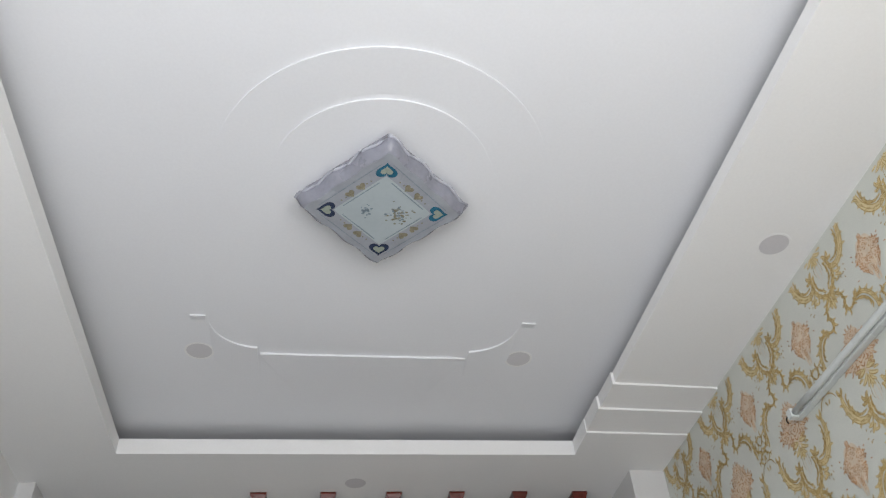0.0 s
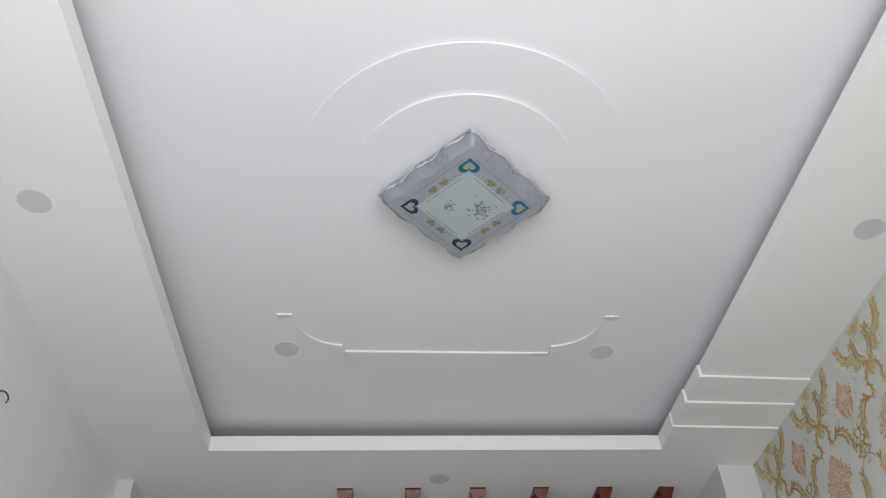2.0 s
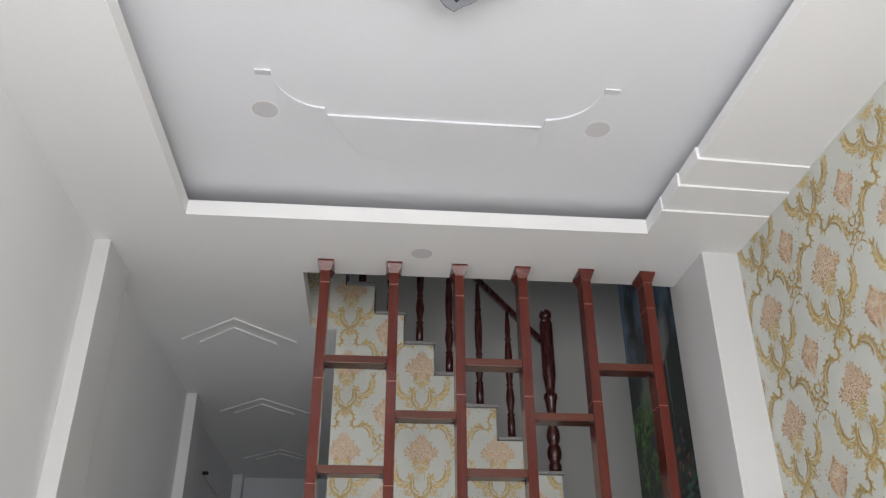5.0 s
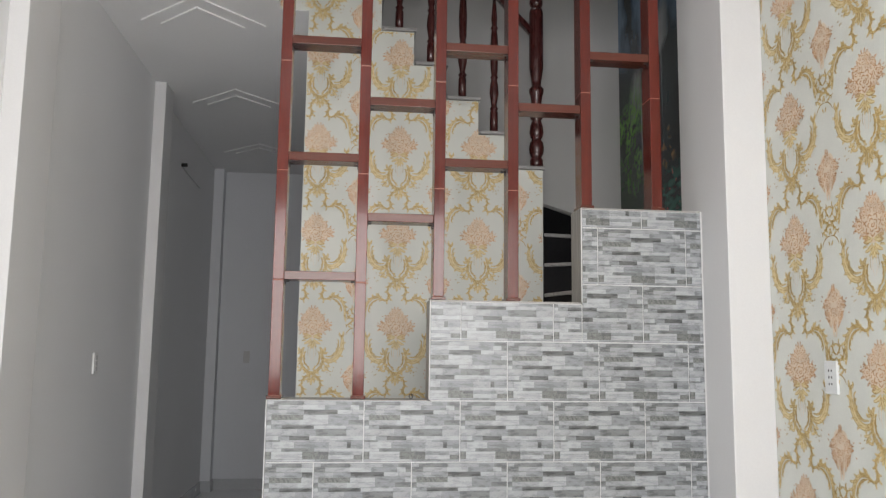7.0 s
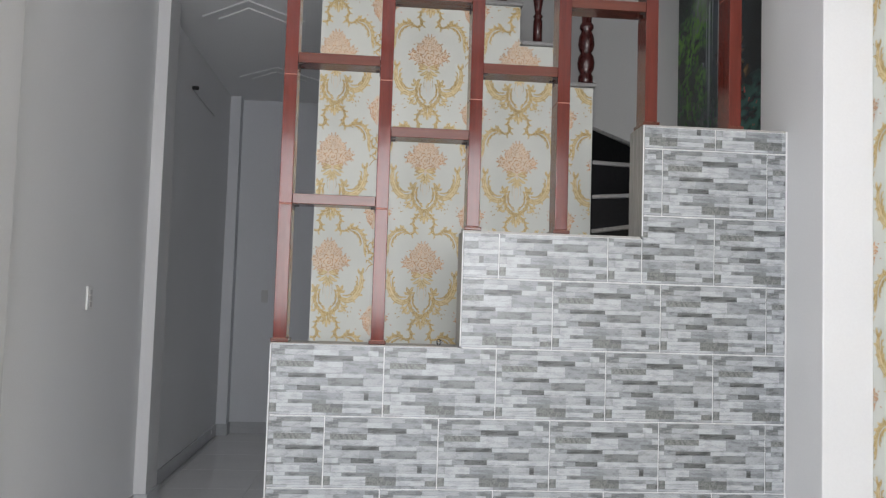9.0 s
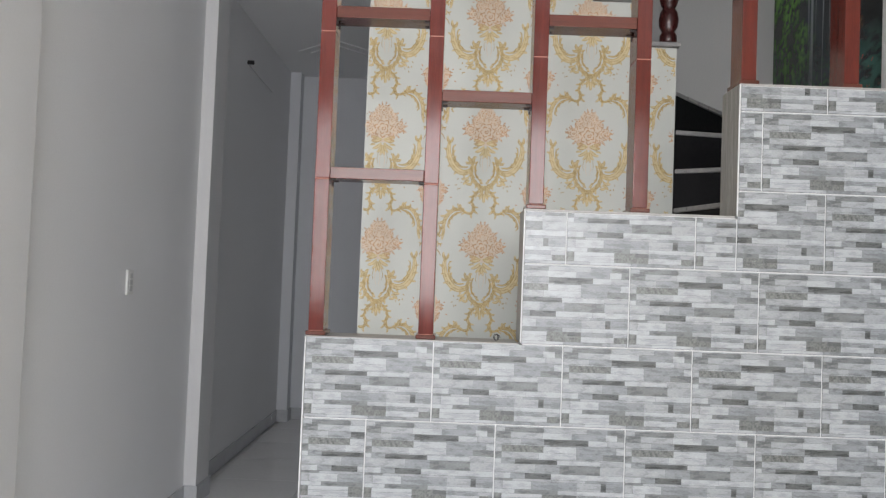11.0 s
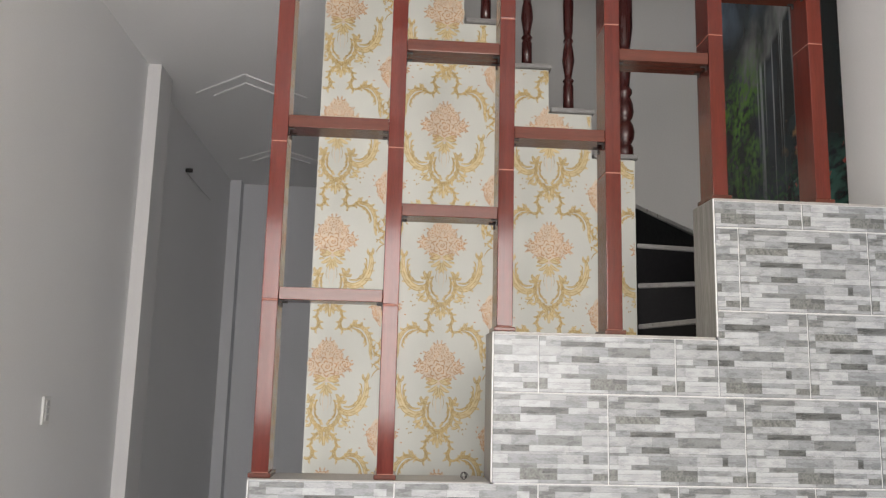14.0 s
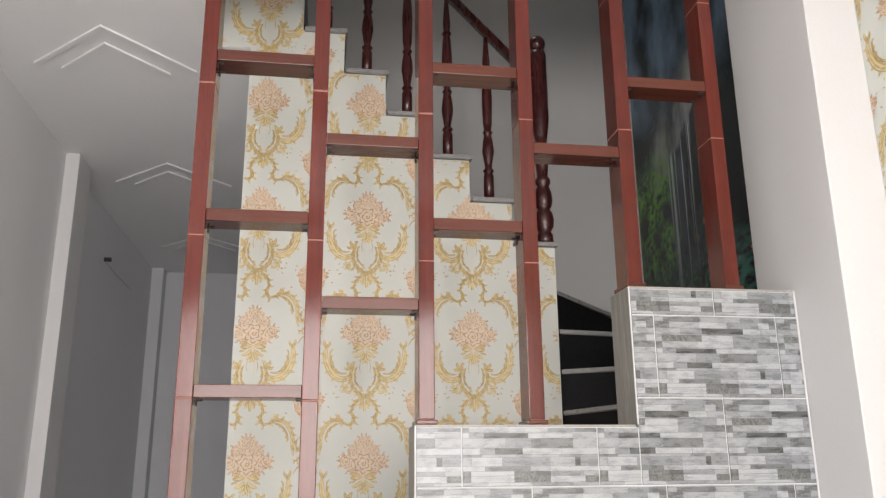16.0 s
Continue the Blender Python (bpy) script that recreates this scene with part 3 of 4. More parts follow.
print_row(0.960, 1.000, (0.18, LIGHT), (0.50, PALEST), (0.80, MIDTONE), (1.0, LIGHT))
BAKED = {}


def tile_mesh(u1, v1, u0=0.0, v0=0.0):
    """One tile, or the piece of it between the cuts, with its printed strips, flat front at y = 0."""
    key = tuple(round(q, 3) for q in (u0, u1, v0, v1))
    if key in BAKED:
        return BAKED[key]
    bm = bmesh.new()
    box(bm, 0, u1 - u0, 0, 0.0024, 0, v1 - v0, mat=1)
    for a, b, c, d, tone in STRIPS:
        a, b, c, d = max(a, u0), min(b, u1), max(c, v0), min(d, v1)
        if b - a > 0.002 and d - c > 0.002:
            lift = -0.0004 - 0.0002 * ((tone * 7 + int(a * 900)) % 3)
            x0, x1, z0, z1 = a - u0 + 0.0003, b - u0 - 0.0003, v1 - v0 - (d - v0) + 0.0009, v1 - v0 - (c - v0)
            f = bm.faces.new([bm.verts.new(p) for p in ((x0, lift, z0), (x1, lift, z0), (x1, lift, z1), (x0, lift, z1))])
            f.material_index = tone
    me = bpy.data.meshes.new("tile")
    bm.to_mesh(me)
    bm.free()
    for m in (*TONES, SPECKLE):
        me.materials.append(m)
    BAKED[key] = me
    return me


G = 0.0036


def lay_course(x0, x1, z0, z1, shift):
    """One course of tiles from x0 to x1 between z0 and z1; joints fall at WX0 + shift + k * TW."""
    joints = [WX0 + shift + k * TW for k in range(-1, 7)]
    cuts = [x0] + [j for j in joints if x0 + 0.02 < j < x1 - 0.02] + [x1]
    for a, b in zip(cuts, cuts[1:]):
        width, height = b - a - G, z1 - z0 - G
        at_left = abs(a - x0) < 1e-6 and (b - a) < TW - 0.01
        u0 = 0.0 if not at_left or x0 < 0 else TW - width - 0.002
        ob = new("tile", tile_mesh(u0 + width, TH, u0, TH - height))
        ob.parent = tile_wall
        ob.location = (a + G / 2, WY + 0.002, z0 + G / 2)


base = 1.003
z = base
row = 0
while z > FLOOR + 0.02:
    lay_course(WX0 + 0.004, WX1, max(z - TH, FLOOR), z, 0.0 if row % 2 == 0 else 0.2)
    z -= TH
    row += 1
lay_course(0.375, WX1, base, base + TH, 0.2)
lay_course(0.375, 1.032, base + TH, 1.417, 0.0)
lay_course(1.032, WX1, base + TH, base + 2 * TH, 0.0)
lay_course(1.034, WX1, base + 2 * TH, base + 3 * TH, 0.2)
lay_course(1.034, WX1, base + 3 * TH, 1.834, 0.0)

# ---- wooden lattice screen ----
PY0, PY1 = WY + 0.022, WY + 0.124
POSTS = [(-0.266, 1.005), (0.078, 1.005), (0.409, 1.425), (0.734, 1.425), (1.065, 1.842), (1.388, 1.842)]
SEAMS = [(1.498, 1.967, 2.452, 2.95), (1.492, 1.962, 2.445, 2.95), (1.908, 2.388, 2.90), (1.912, 2.388, 2.90), (2.372, 2.88), (2.36, 2.87)]
HALF = 0.0235
screen = empty("lattice_screen", (0.5, WY + 0.07, 1.005), "reddish-brown varnished wooden lattice screen on the tiled wall", "room divider")
for (x, z0), seams in zip(POSTS, SEAMS):
    stops = [z0 + 0.014, *seams, CEILING - 0.055]
    post = box_part("post", (x - HALF + 0.0015, x + HALF - 0.0015, PY0 + 0.0015, PY1 - 0.0015, z0 + 0.002, CEILING - 0.012), SEAM, screen, "reddish varnished upright")
    for a, b in zip(stops, stops[1:]):
        box_part("post_section", (x - HALF, x + HALF, PY0, PY1, a + 0.0015, b - 0.0015), WOOD, post, bevel=0.0025)
    bm = bmesh.new()
    box(bm, x - 0.031, x + 0.031, PY0 - 0.008, PY1 + 0.008, z0 + 0.0005, z0 + 0.014, bevel=0.003)
    part("foot", bm, RAILWOOD, post)
    bm = bmesh.new()
    low, high = (x - HALF, x + HALF, PY0, PY1, CEILING - 0.055), (x - 0.040, x + 0.040, PY0 - 0.020, PY1 + 0.018, CEILING - 0.012)
    rings = [[bm.verts.new(p) for p in ((q[0], q[2], q[4]), (q[1], q[2], q[4]), (q[1], q[3], q[4]), (q[0], q[3], q[4]))] for q in (low, high, (*high[:4], CEILING - 0.001))]
    for a, b in zip(rings, rings[1:]):
        for k in range(4):
            bm.faces.new((a[k], a[(k + 1) % 4], b[(k + 1) % 4], b[k]))
    bm.faces.new(rings[0]), bm.faces.new(rings[-1])
    part("capital", bm, WOOD, post, "flared wooden cap against the ceiling")

for k, tops in enumerate(((1.536, 2.050, 2.570), (1.794, 2.308), (2.046, 2.573), (2.312,), (2.568,))):
    x0, x1 = POSTS[k][0] + HALF + 0.0005, POSTS[k + 1][0] - HALF - 0.0005
    for zt in tops:
        rail = box_part("cross_rail", (x0, x1, PY0 + 0.004, PY1 - 0.004, zt - 0.037, zt), RAILWOOD, screen, "reddish wooden cross rail", bevel=0.002)
        for xa, d in ((x0, 1), (x1, -1)):
            for yy in (PY0 + 0.018, PY1 - 0.026):
                bm = bmesh.new()
                xs = sorted((xa, xa + d * 0.017))
                box(bm, xs[0], xs[1], yy, yy + 0.010, zt - 0.0405, zt - 0.0372)
                xs = sorted((xa, xa + d * 0.0025))
                box(bm, xs[0], xs[1], yy, yy + 0.010, zt - 0.054, zt - 0.0405)
                part("bracket", bm, DARK, rail, "small black angle bracket")
bm = bmesh.new()
tube_along(bm, [(0.300 + 0.012 * math.cos(t * 0.7) * (1 - t / 26), WY + 0.03 + 0.004 * math.sin(t), 1.009 + 0.010 + 0.010 * math.sin(t * 0.7)) for t in range(22)], 0.0012, 5)
tagged(as_object("wire_scrap", bm, DARK), "small curled scrap of black wire on the wall top", "wire")

# ---- ceiling lamp ----
LX, LY = 0.208, 2.258
lamp = empty("ceiling_lamp", (LX, LY, PANEL_Z), "square frosted glass ceiling lamp with wavy rim, switched off", "ceiling lamp")


def wavy_square(half, amount, z, n=24):
    pts = []
    for side in range(4):
        a, b = [Vector((math.cos(radians(90 * (side + q))), math.sin(radians(90 * (side + q))))) * half for q in (0, 1)]
        out = (a + b).normalized()
        for k in range(n):
            t = k / n
            p = a.lerp(b, t) + out * amount * math.sin(t * math.pi * 6)
            round_off = 0.004 * max(0, 1 - min(t, 1 - t) * 14)
            p = p * (1 - round_off / half)
            pts.append((LX + p.x, LY + p.y, z + amount * 0.6 * math.cos(t * math.pi * 6)))
    return pts


def loft(bm, loops, close=True):
    rings = [[bm.verts.new(p) for p in lp] for lp in loops]
    for a, b in zip(rings, rings[1:]):
        for k in range(len(a)):
            bm.faces.new((a[k], a[(k + 1) % len(a)], b[(k + 1) % len(a)], b[k]))
    if close:
        bm.faces.new(rings[-1])
    return rings


LZ = 3.138
bm = bmesh.new()
loft(bm, [wavy_square(0.276, 0.002, PANEL_Z - 0.001), wavy_square(0.292, 0.005, 3.186), wavy_square(0.294, 0.006, 3.181), wavy_square(0.287, 0.006, 3.167), wavy_square(0.276, 0.004, LZ + 0.006), wavy_square(0.264, 0.003, LZ)], False)
part("dish", bm, FROST, lamp, "bluish frosted glass with rippled sides", True)
bm = bmesh.new()
loft(bm, [wavy_square(0.264, 0.003, LZ), wavy_square(0.165, 0.0, LZ - 0.0005), wavy_square(0.10, 0.0, LZ - 0.001)], True)
for f in bm.faces:
    f.material_index = int((f.calc_center_median() - Vector((LX, LY, LZ))).length > 0.135 and len(f.verts) == 4)
plate = part("printed_plate", bm, [FROSTPLATE, FROSTBORDER], lamp, "pale glass plate with printed hearts")
bm = bmesh.new()
rim = wavy_square(0.295, 0.006, 3.184)
tube_along(bm, rim + rim[:1], 0.0055, 8)
part("rim", bm, RIMGLASS, lamp, "clear wavy glass rim", True)


def heart_points(cx, cy, size, turn, n=28):
    pts = []
    for k in range(n):
        t = 2 * math.pi * k / n
        x, y = 16 * math.sin(t) ** 3, 13 * math.cos(t) - 5 * math.cos(2 * t) - 2 * math.cos(3 * t) - math.cos(4 * t)
        x, y = x / 17 * size, (y + 2) / 17 * size
        c, s = math.cos(turn), math.sin(turn)
        pts.append((cx + c * x - s * y, cy + s * x + c * y))
    return pts


def decal(name, outline, z, mat):
    bm = bmesh.new()
    bm.faces.new([bm.verts.new((LX + x * 0.92, LY + y * 0.92, z)) for x, y in outline])
    ex = bmesh.ops.extrude_face_region(bm, geom=list(bm.faces))
    for q in ex["geom"]:
        if isinstance(q, bmesh.types.BMVert):
            q.co.z -= 0.0005
    return part(name, bm, mat, plate)


for k in range(4):
    a = radians(90 * k)
    c, s = math.cos(a), math.sin(a)
    mat = (BLUE, NAVY, NAVY, BLUE)[k]
    decal("large_heart", heart_points(0.205 * c, 0.205 * s, 0.041, a + radians(90)), LZ - 0.0012, mat)
    decal("heart_core", heart_points(0.205 * c, 0.205 * s, 0.023, a + radians(90)), LZ - 0.0022, HEART)
    m = a + radians(45)
    out, along = Vector((math.cos(m), math.sin(m))), Vector((-math.sin(m), math.cos(m)))
    for d in (-0.026, 0.026):
        p = out * 0.142 + along * d
        decal("small_heart", heart_points(p.x, p.y, 0.020, m - radians(90)), LZ - 0.0012, OLIVE)
    for d in (-0.07, -0.05, 0.05, 0.07):
        p = out * 0.142 + along * d
        decal("dot", [(p.x + 0.003 * math.cos(q), p.y + 0.003 * math.sin(q)) for q in [math.pi * j / 4 for j in range(8)]], LZ - 0.0012, OLIVE)
    for radius, w in ((0.116, 0.0030), (0.176, 0.0022)):
        lo, hi = out * radius - along * (radius - 0.028), out * radius + along * (radius - 0.028)
        decal("frame_line", [tuple(lo), tuple(hi), tuple(hi + out * w), tuple(lo + out * w)], LZ - 0.0012, SLATE)
rng = random.Random(5)
for cx, cy, n, mat, spread in ((0.062, 0.010, 46, OLIVE, 0.042), (0.062, 0.010, 22, SLATE, 0.040), (-0.058, -0.002, 26, SLATE, 0.030)):
    for k in range(n):
        px, py = cx + rng.gauss(0, spread * 0.5), cy + rng.gauss(0, spread * 0.5)
        r, a0 = rng.uniform(0.003, 0.008), rng.uniform(0, 3)
        decal("floral_print", [(px + r * math.cos(a0 + q) * rng.uniform(0.5, 1), py + 0.6 * r * math.sin(a0 + q)) for q in [math.pi * j / 4 for j in range(8)]], LZ - 0.0012 - 0.0001 * (k % 5), mat)

# ---- downlights ----
def downlight(x, y, z, lean=0.0):
    e = empty("downlight", (x, y, z), "round recessed white downlight, switched off", "downlight", "ceiling downlights")
    bm = bmesh.new()
    revolve(bm, [(0.0525, z - 0.0003), (0.0525, z - 0.0010), (0.0605, z - 0.0010), (0.061, z - 0.0003)], x, y, 32)
    part("bezel", bm, CEIL, e)
    bm = bmesh.new()
    revolve(bm, [(0.0520, z - 0.0003), (0.0520, z - 0.0008), (0.020, z - 0.0009), (0.001, z - 0.0009)], x, y, 32)
    part("lens", bm, LENS, e, "greyish diffuser")
    e.rotation_euler.y = lean


downlight(1.613, 2.290, 3.0900, math.atan(0.018 / 0.44))
for x, y, z in ((-1.165, 2.195, CEILING), (0.209, 4.109, CEILING), (-0.483, 3.207, PANEL_Z), (0.879, 3.223, PANEL_Z)):
    downlight(x, y, z)

# ---- small wall things ----
def wall_switch(x, y, z, side, wide, tall, label):
    e = empty("light_switch", (x, y, z), label, "light switch")
    xs = sorted((x, x + side * 0.011))
    box_part("plate", (xs[0], xs[1], y - wide / 2, y + wide / 2, z - tall / 2, z + tall / 2), PLASTIC, e, bevel=0.003)
    for k in (-1, 0, 1):
        xs = sorted((x + side * 0.011, x + side * 0.0145))
        box_part("rocker", (xs[0], xs[1], y - wide * 0.22, y + wide * 0.22, z + k * tall * 0.26 - tall * 0.1, z + k * tall * 0.26 + tall * 0.1), LIGHTGREY, e, "small grey rocker", bevel=0.001)


wall_switch(LEFT + 0.0005, 5.50, 1.122, 1, 0.072, 0.118, "white three-gang light switch on the grey wall")
socket = empty("wall_socket", (RIGHT, 3.550, 1.130), "white socket plate with three pairs of pin holes on wallpaper", "socket")
box_part("plate", (RIGHT - 0.0115, RIGHT - 0.0005, 3.514, 3.586, 1.071, 1.189), FACE, socket, bevel=0.002)
for k in (-1, 0, 1):
    for y in (3.543, 3.559):
        box_part("pin_hole", (RIGHT - 0.0122, RIGHT - 0.0110, y - 0.002, y + 0.002, 1.130 + 0.024 * k - 0.004, 1.130 + 0.024 * k + 0.004), DARK, socket, "dark pin hole")


tube = empty("tube_light", (RIGHT, 2.15, 2.65), "white wall-mounted tube light fitting, switched off", "tube light")
box_part("batten", (RIGHT - 0.030, RIGHT - 0.0005, 1.55, 2.735, 2.634, 2.666), TUBE, tube, "slim white batten", bevel=0.006)
bm = bmesh.new()
tube_along(bm, [(RIGHT - 0.043, 1.58 + 1.12 * k / 6, 2.650) for k in range(7)], 0.0125, 16)
part("lamp_tube", bm, TUBE, tube, "bare glass tube", True)
for y in (1.555, 2.700):
    box_part("end_cap", (RIGHT - 0.060, RIGHT - 0.029, y, y + 0.030, 2.632, 2.668), TUBE, tube, bevel=0.005)


def wire_hook(x, y, z, side):
    bm = bmesh.new()
    pts = [(x, y, z)] + [(x + side * (0.012 + 0.018 * math.sin(a)), y + 0.020 * (1 - math.cos(a)), z - 0.010 + 0.012 * math.cos(a)) for a in [k * 0.35 for k in range(9)]]
    tube_along(bm, pts, 0.0028, 6)
    tagged(as_object("wire_end", bm, DARK, True), "short bent end of black wire from the wall", "wire")


wire_hook(RIGHT - 0.0005, 2.755, 2.68, -1)
wire_hook(LEFT + 0.0005, 2.77, 2.735, 1)
stub = empty("pipe_stub", (LEFT - 0.035, 7.618, 2.737), "small black capped stub on the corridor wall", "pipe stub")
bm = bmesh.new()
tube_along(bm, [(LEFT - 0.0345, 7.618, 2.737), (LEFT - 0.010, 7.618, 2.737), (LEFT - 0.008, 7.618, 2.737), (LEFT + 0.012, 7.618, 2.737)], 0.015, 12)
part("cap", bm, DARK, stub, smooth=True)
bm = bmesh.new()
tube_along(bm, [(LEFT - 0.030, 7.63 + 0.10 * k, 2.725 - 0.0030 * k - 0.004 * math.sin(k * 0.5)) for k in range(9)], 0.004, 6)
part("cable", bm, LIGHTGREY, stub, "thin grey cable", True)
wall_knob = empty("wall_socket", (-1.014, BACK, 1.14), "small grey socket on the end wall", "socket")
box_part("plate", (-1.046, -0.984, BACK - 0.010, BACK - 0.0005, 1.08, 1.20), LIGHTGREY, wall_knob, bevel=0.003)

# ---- damask pattern printed on the wallpaper ----
CW, CH = 0.4385, 0.497


def curve(points, n=14):
    """A smooth line through the points."""
    p = [points[0], *points, points[-1]]
    out = []
    for k in range(1, len(p) - 2):
        a, b, c, d = (np.array(q, float) for q in p[k - 1:k + 3])
        for j in range(n):
            t = j / n
            out.append(0.5 * (2 * b + (c - a) * t + (2 * a - 5 * b + 4 * c - d) * t * t + (3 * b - a - 3 * c + d) * t ** 3))
    out.append(np.array(points[-1], float))
    return out


def ribbon(quads, pts, wide, layer, mat, taper=True):
    n = len(pts)
    if wide > 0.04:      # broad grounds are laid in narrow bands
        bands = 8
        for b in range(bands):
            rims = []
            for off in (b / bands - 0.5, (b + 1) / bands - 0.5):
                rim = []
                for k in range(n):
                    d = pts[min(k + 1, n - 1)] - pts[max(k - 1, 0)]
                    d = d / (np.hypot(*d) + 1e-9)
                    rim.append(pts[k] + np.array((-d[1], d[0])) * off * wide * math.sin(math.pi * (0.08 + 0.86 * k / (n - 1))) ** 0.6)
                rims.append(rim)
            quads += [((rims[0][k], rims[0][k + 1], rims[1][k + 1], rims[1][k]), layer, mat) for k in range(n - 1)]
        return
    left, right = [], []
    for k in range(n):
        d = pts[min(k + 1, n - 1)] - pts[max(k - 1, 0)]
        d = d / (np.hypot(*d) + 1e-9)
        w = wide * (math.sin(math.pi * (0.08 + 0.86 * k / (n - 1))) ** 0.6 if taper else 1) / 2
        nrm = np.array((-d[1], d[0])) * w
        left.append(pts[k] + nrm), right.append(pts[k] - nrm)
    for k in range(n - 1):
        quads.append(((left[k], left[k + 1], right[k + 1], right[k]), layer, mat))


def comma(quads, x, y, length, wide, turn, curl, mat, layer, line=None):
    """A curling leaf: a tapered stroke from (x, y) that bends by curl degrees, with a line along its outer side."""
    pts, a = [np.array((x, y))], radians(turn - curl * 0.5)
    for k in range(6):
        pts.append(pts[-1] + np.array((math.cos(a), math.sin(a))) * length / 6)
        a += radians(curl) / 6
    ribbon(quads, pts, wide, layer, mat)
    if line is not None:
        for share, thick in ((-0.38, 0.0023), (0.24, 0.0014)):
            rim = []
            for k in range(7):
                d = pts[min(k + 1, 6)] - pts[max(k - 1, 0)]
                d = d / (np.hypot(*d) + 1e-9)
                rim.append(pts[k] + np.array((-d[1], d[0])) * share * (1 if curl > 0 else -1) * wide * math.sin(math.pi * (0.08 + 0.86 * k / 6)) ** 0.6)
            ribbon(quads, rim, thick, layer + 1, line)


def motif():
    """One repeat of the paper: flower spray on a leafy lyre, hanging scrolls and the side bouquet."""
    q = []
    rng = random.Random(3)
    GO, PA, PI, PE = 0, 1, 2, 3

    def strands(pts, wide, offsets, fill=PA, line=GO):
        ribbon(q, pts, wide, 0, fill)
        n = len(pts)
        for off, thick in offsets:
            rim = []
            for k in range(n):
                d = pts[min(k + 1, n - 1)] - pts[max(k - 1, 0)]
                d = d / (np.hypot(*d) + 1e-9)
                w = wide * off * math.sin(math.pi * (0.08 + 0.86 * k / (n - 1))) ** 0.6
                rim.append(pts[k] + w * np.array((-d[1], d[0])))
            ribbon(q, rim, thick, 2, line)

    def acanthus(pts, wide, first, last, count, leaf, sides, sx, fill=PA, line=GO):
        """A scroll with curling leaves set along it between two shares of its length, on one side or on both."""
        pts = curve([(sx * x, y) for x, y in pts], 7)
        strands(pts, wide, ((-0.40, 0.0021), (0.05, 0.0014), (0.40, 0.0021)), fill, line)
        n = len(pts)
        for j in range(count):
            share = first + (last - first) * j / max(1, count - 1)
            k = min(n - 2, max(1, int(share * (n - 1))))
            d = pts[k + 1] - pts[k - 1]
            a = math.degrees(math.atan2(d[1], d[0]))
            for side in sides:
                ln = leaf * (0.72 + 0.42 * math.sin(math.pi * (j + 0.5) / count)) * rng.uniform(0.85, 1.15)
                comma(q, pts[k][0], pts[k][1], ln * 1.35, ln * 0.40, a + sx * side * 42, sx * side * 75, fill, 1, line)

    def rose(x, y, r, fill=PE, line=PI):
        for k in range(6):
            comma(q, x, y, r * 1.05, r * 0.95, 60 * k, 20, fill, 1)
        for ring, n, ph in ((1.0, 7, 10), (0.60, 5, 35)):
            for k in range(n):
                a, w = radians(360 / n * k + ph), math.pi / n * 0.86
                ribbon(q, curve([(x + r * ring * 0.80 * math.cos(a - w), y + r * ring * 0.80 * math.sin(a - w)), (x + r * ring * 1.08 * math.cos(a), y + r * ring * 1.08 * math.sin(a)),
                                 (x + r * ring * 0.84 * math.cos(a + w), y + r * ring * 0.84 * math.sin(a + w))], 3), max(0.0024, r * 0.12), 3, line)
        ribbon(q, [np.array((x + r * (0.03 + 0.030 * k) * math.cos(0.8 * k), y + r * (0.03 + 0.030 * k) * math.sin(0.8 * k))) for k in range(10)], max(0.0022, r * 0.10), 3, line, False)

    def both(x, y, ln, w, a, curl, fill, line, sx, cx=0.0):
        comma(q, cx + sx * x, y, ln, w, a if sx > 0 else 180 - a, curl * sx, fill, 1, line)

    # flower spray
    ribbon(q, curve([(0, 0.100), (0, 0.04), (0, -0.03), (0, -0.060)], 5), 0.104, 0, PE)
    rose(0, 0, 0.036)
    rose(0, 0.080, 0.021)
    for sx in (-1, 1):
        ribbon(q, curve([(sx * 0.030, -0.012), (sx * 0.058, 0.006), (sx * 0.080, 0.022)], 5), 0.052, 0, PE)
        rose(sx * 0.066, 0.008, 0.025)
        rose(sx * 0.038, 0.050, 0.019)
        rose(sx * 0.038, -0.032, 0.014)
        for x, y, ln, w, a, c in ((0.006, 0.102, 0.014, 0.006, 80, 20), (0.016, 0.094, 0.014, 0.006, 40, -30), (0.012, 0.040, 0.020, 0.009, 84, -30), (0.024, 0.072, 0.018, 0.008, 50, 40), (0.052, 0.060, 0.016, 0.007, 30, -40),
                                  (0.050, 0.030, 0.024, 0.009, 70, 30), (0.074, 0.026, 0.020, 0.007, 62, -40), (0.084, 0.010, 0.020, 0.007, 18, 40), (0.078, -0.008, 0.022, 0.008, -25, -40), (0.056, -0.020, 0.024, 0.008, -48, 40),
                                  (0.030, -0.040, 0.024, 0.009, -30, 40), (0.090, 0.024, 0.010, 0.004, 30, 30)):
            both(x, y, ln, w, a, c, PE, PI, sx)
        for k in range(7):
            comma(q, sx * rng.uniform(0.06, 0.10), rng.uniform(-0.03, 0.06), 0.008, 0.004, rng.uniform(0, 360), 40, PI, 2)
        # gold leaves at the foot of the spray
        for x, y, ln, w, a, c in ((0.004, -0.044, 0.046, 0.018, -8, 40), (0.010, -0.050, 0.044, 0.014, 14, -40), (0.006, -0.062, 0.046, 0.016, -30, 50), (0.004, -0.074, 0.036, 0.013, -52, 40), (0.002, -0.070, 0.046, 0.014, -78, 30),
                                  (0.024, -0.060, 0.026, 0.010, 34, 60), (0.030, -0.070, 0.024, 0.009, -12, -50)):
            both(x, y, ln, w, a, c, PA, GO, sx)
        ribbon(q, curve([(sx * 0.006, -0.104), (sx * 0.011, -0.140), (sx * 0.005, -0.172)], 4), 0.0022, 1, PE)
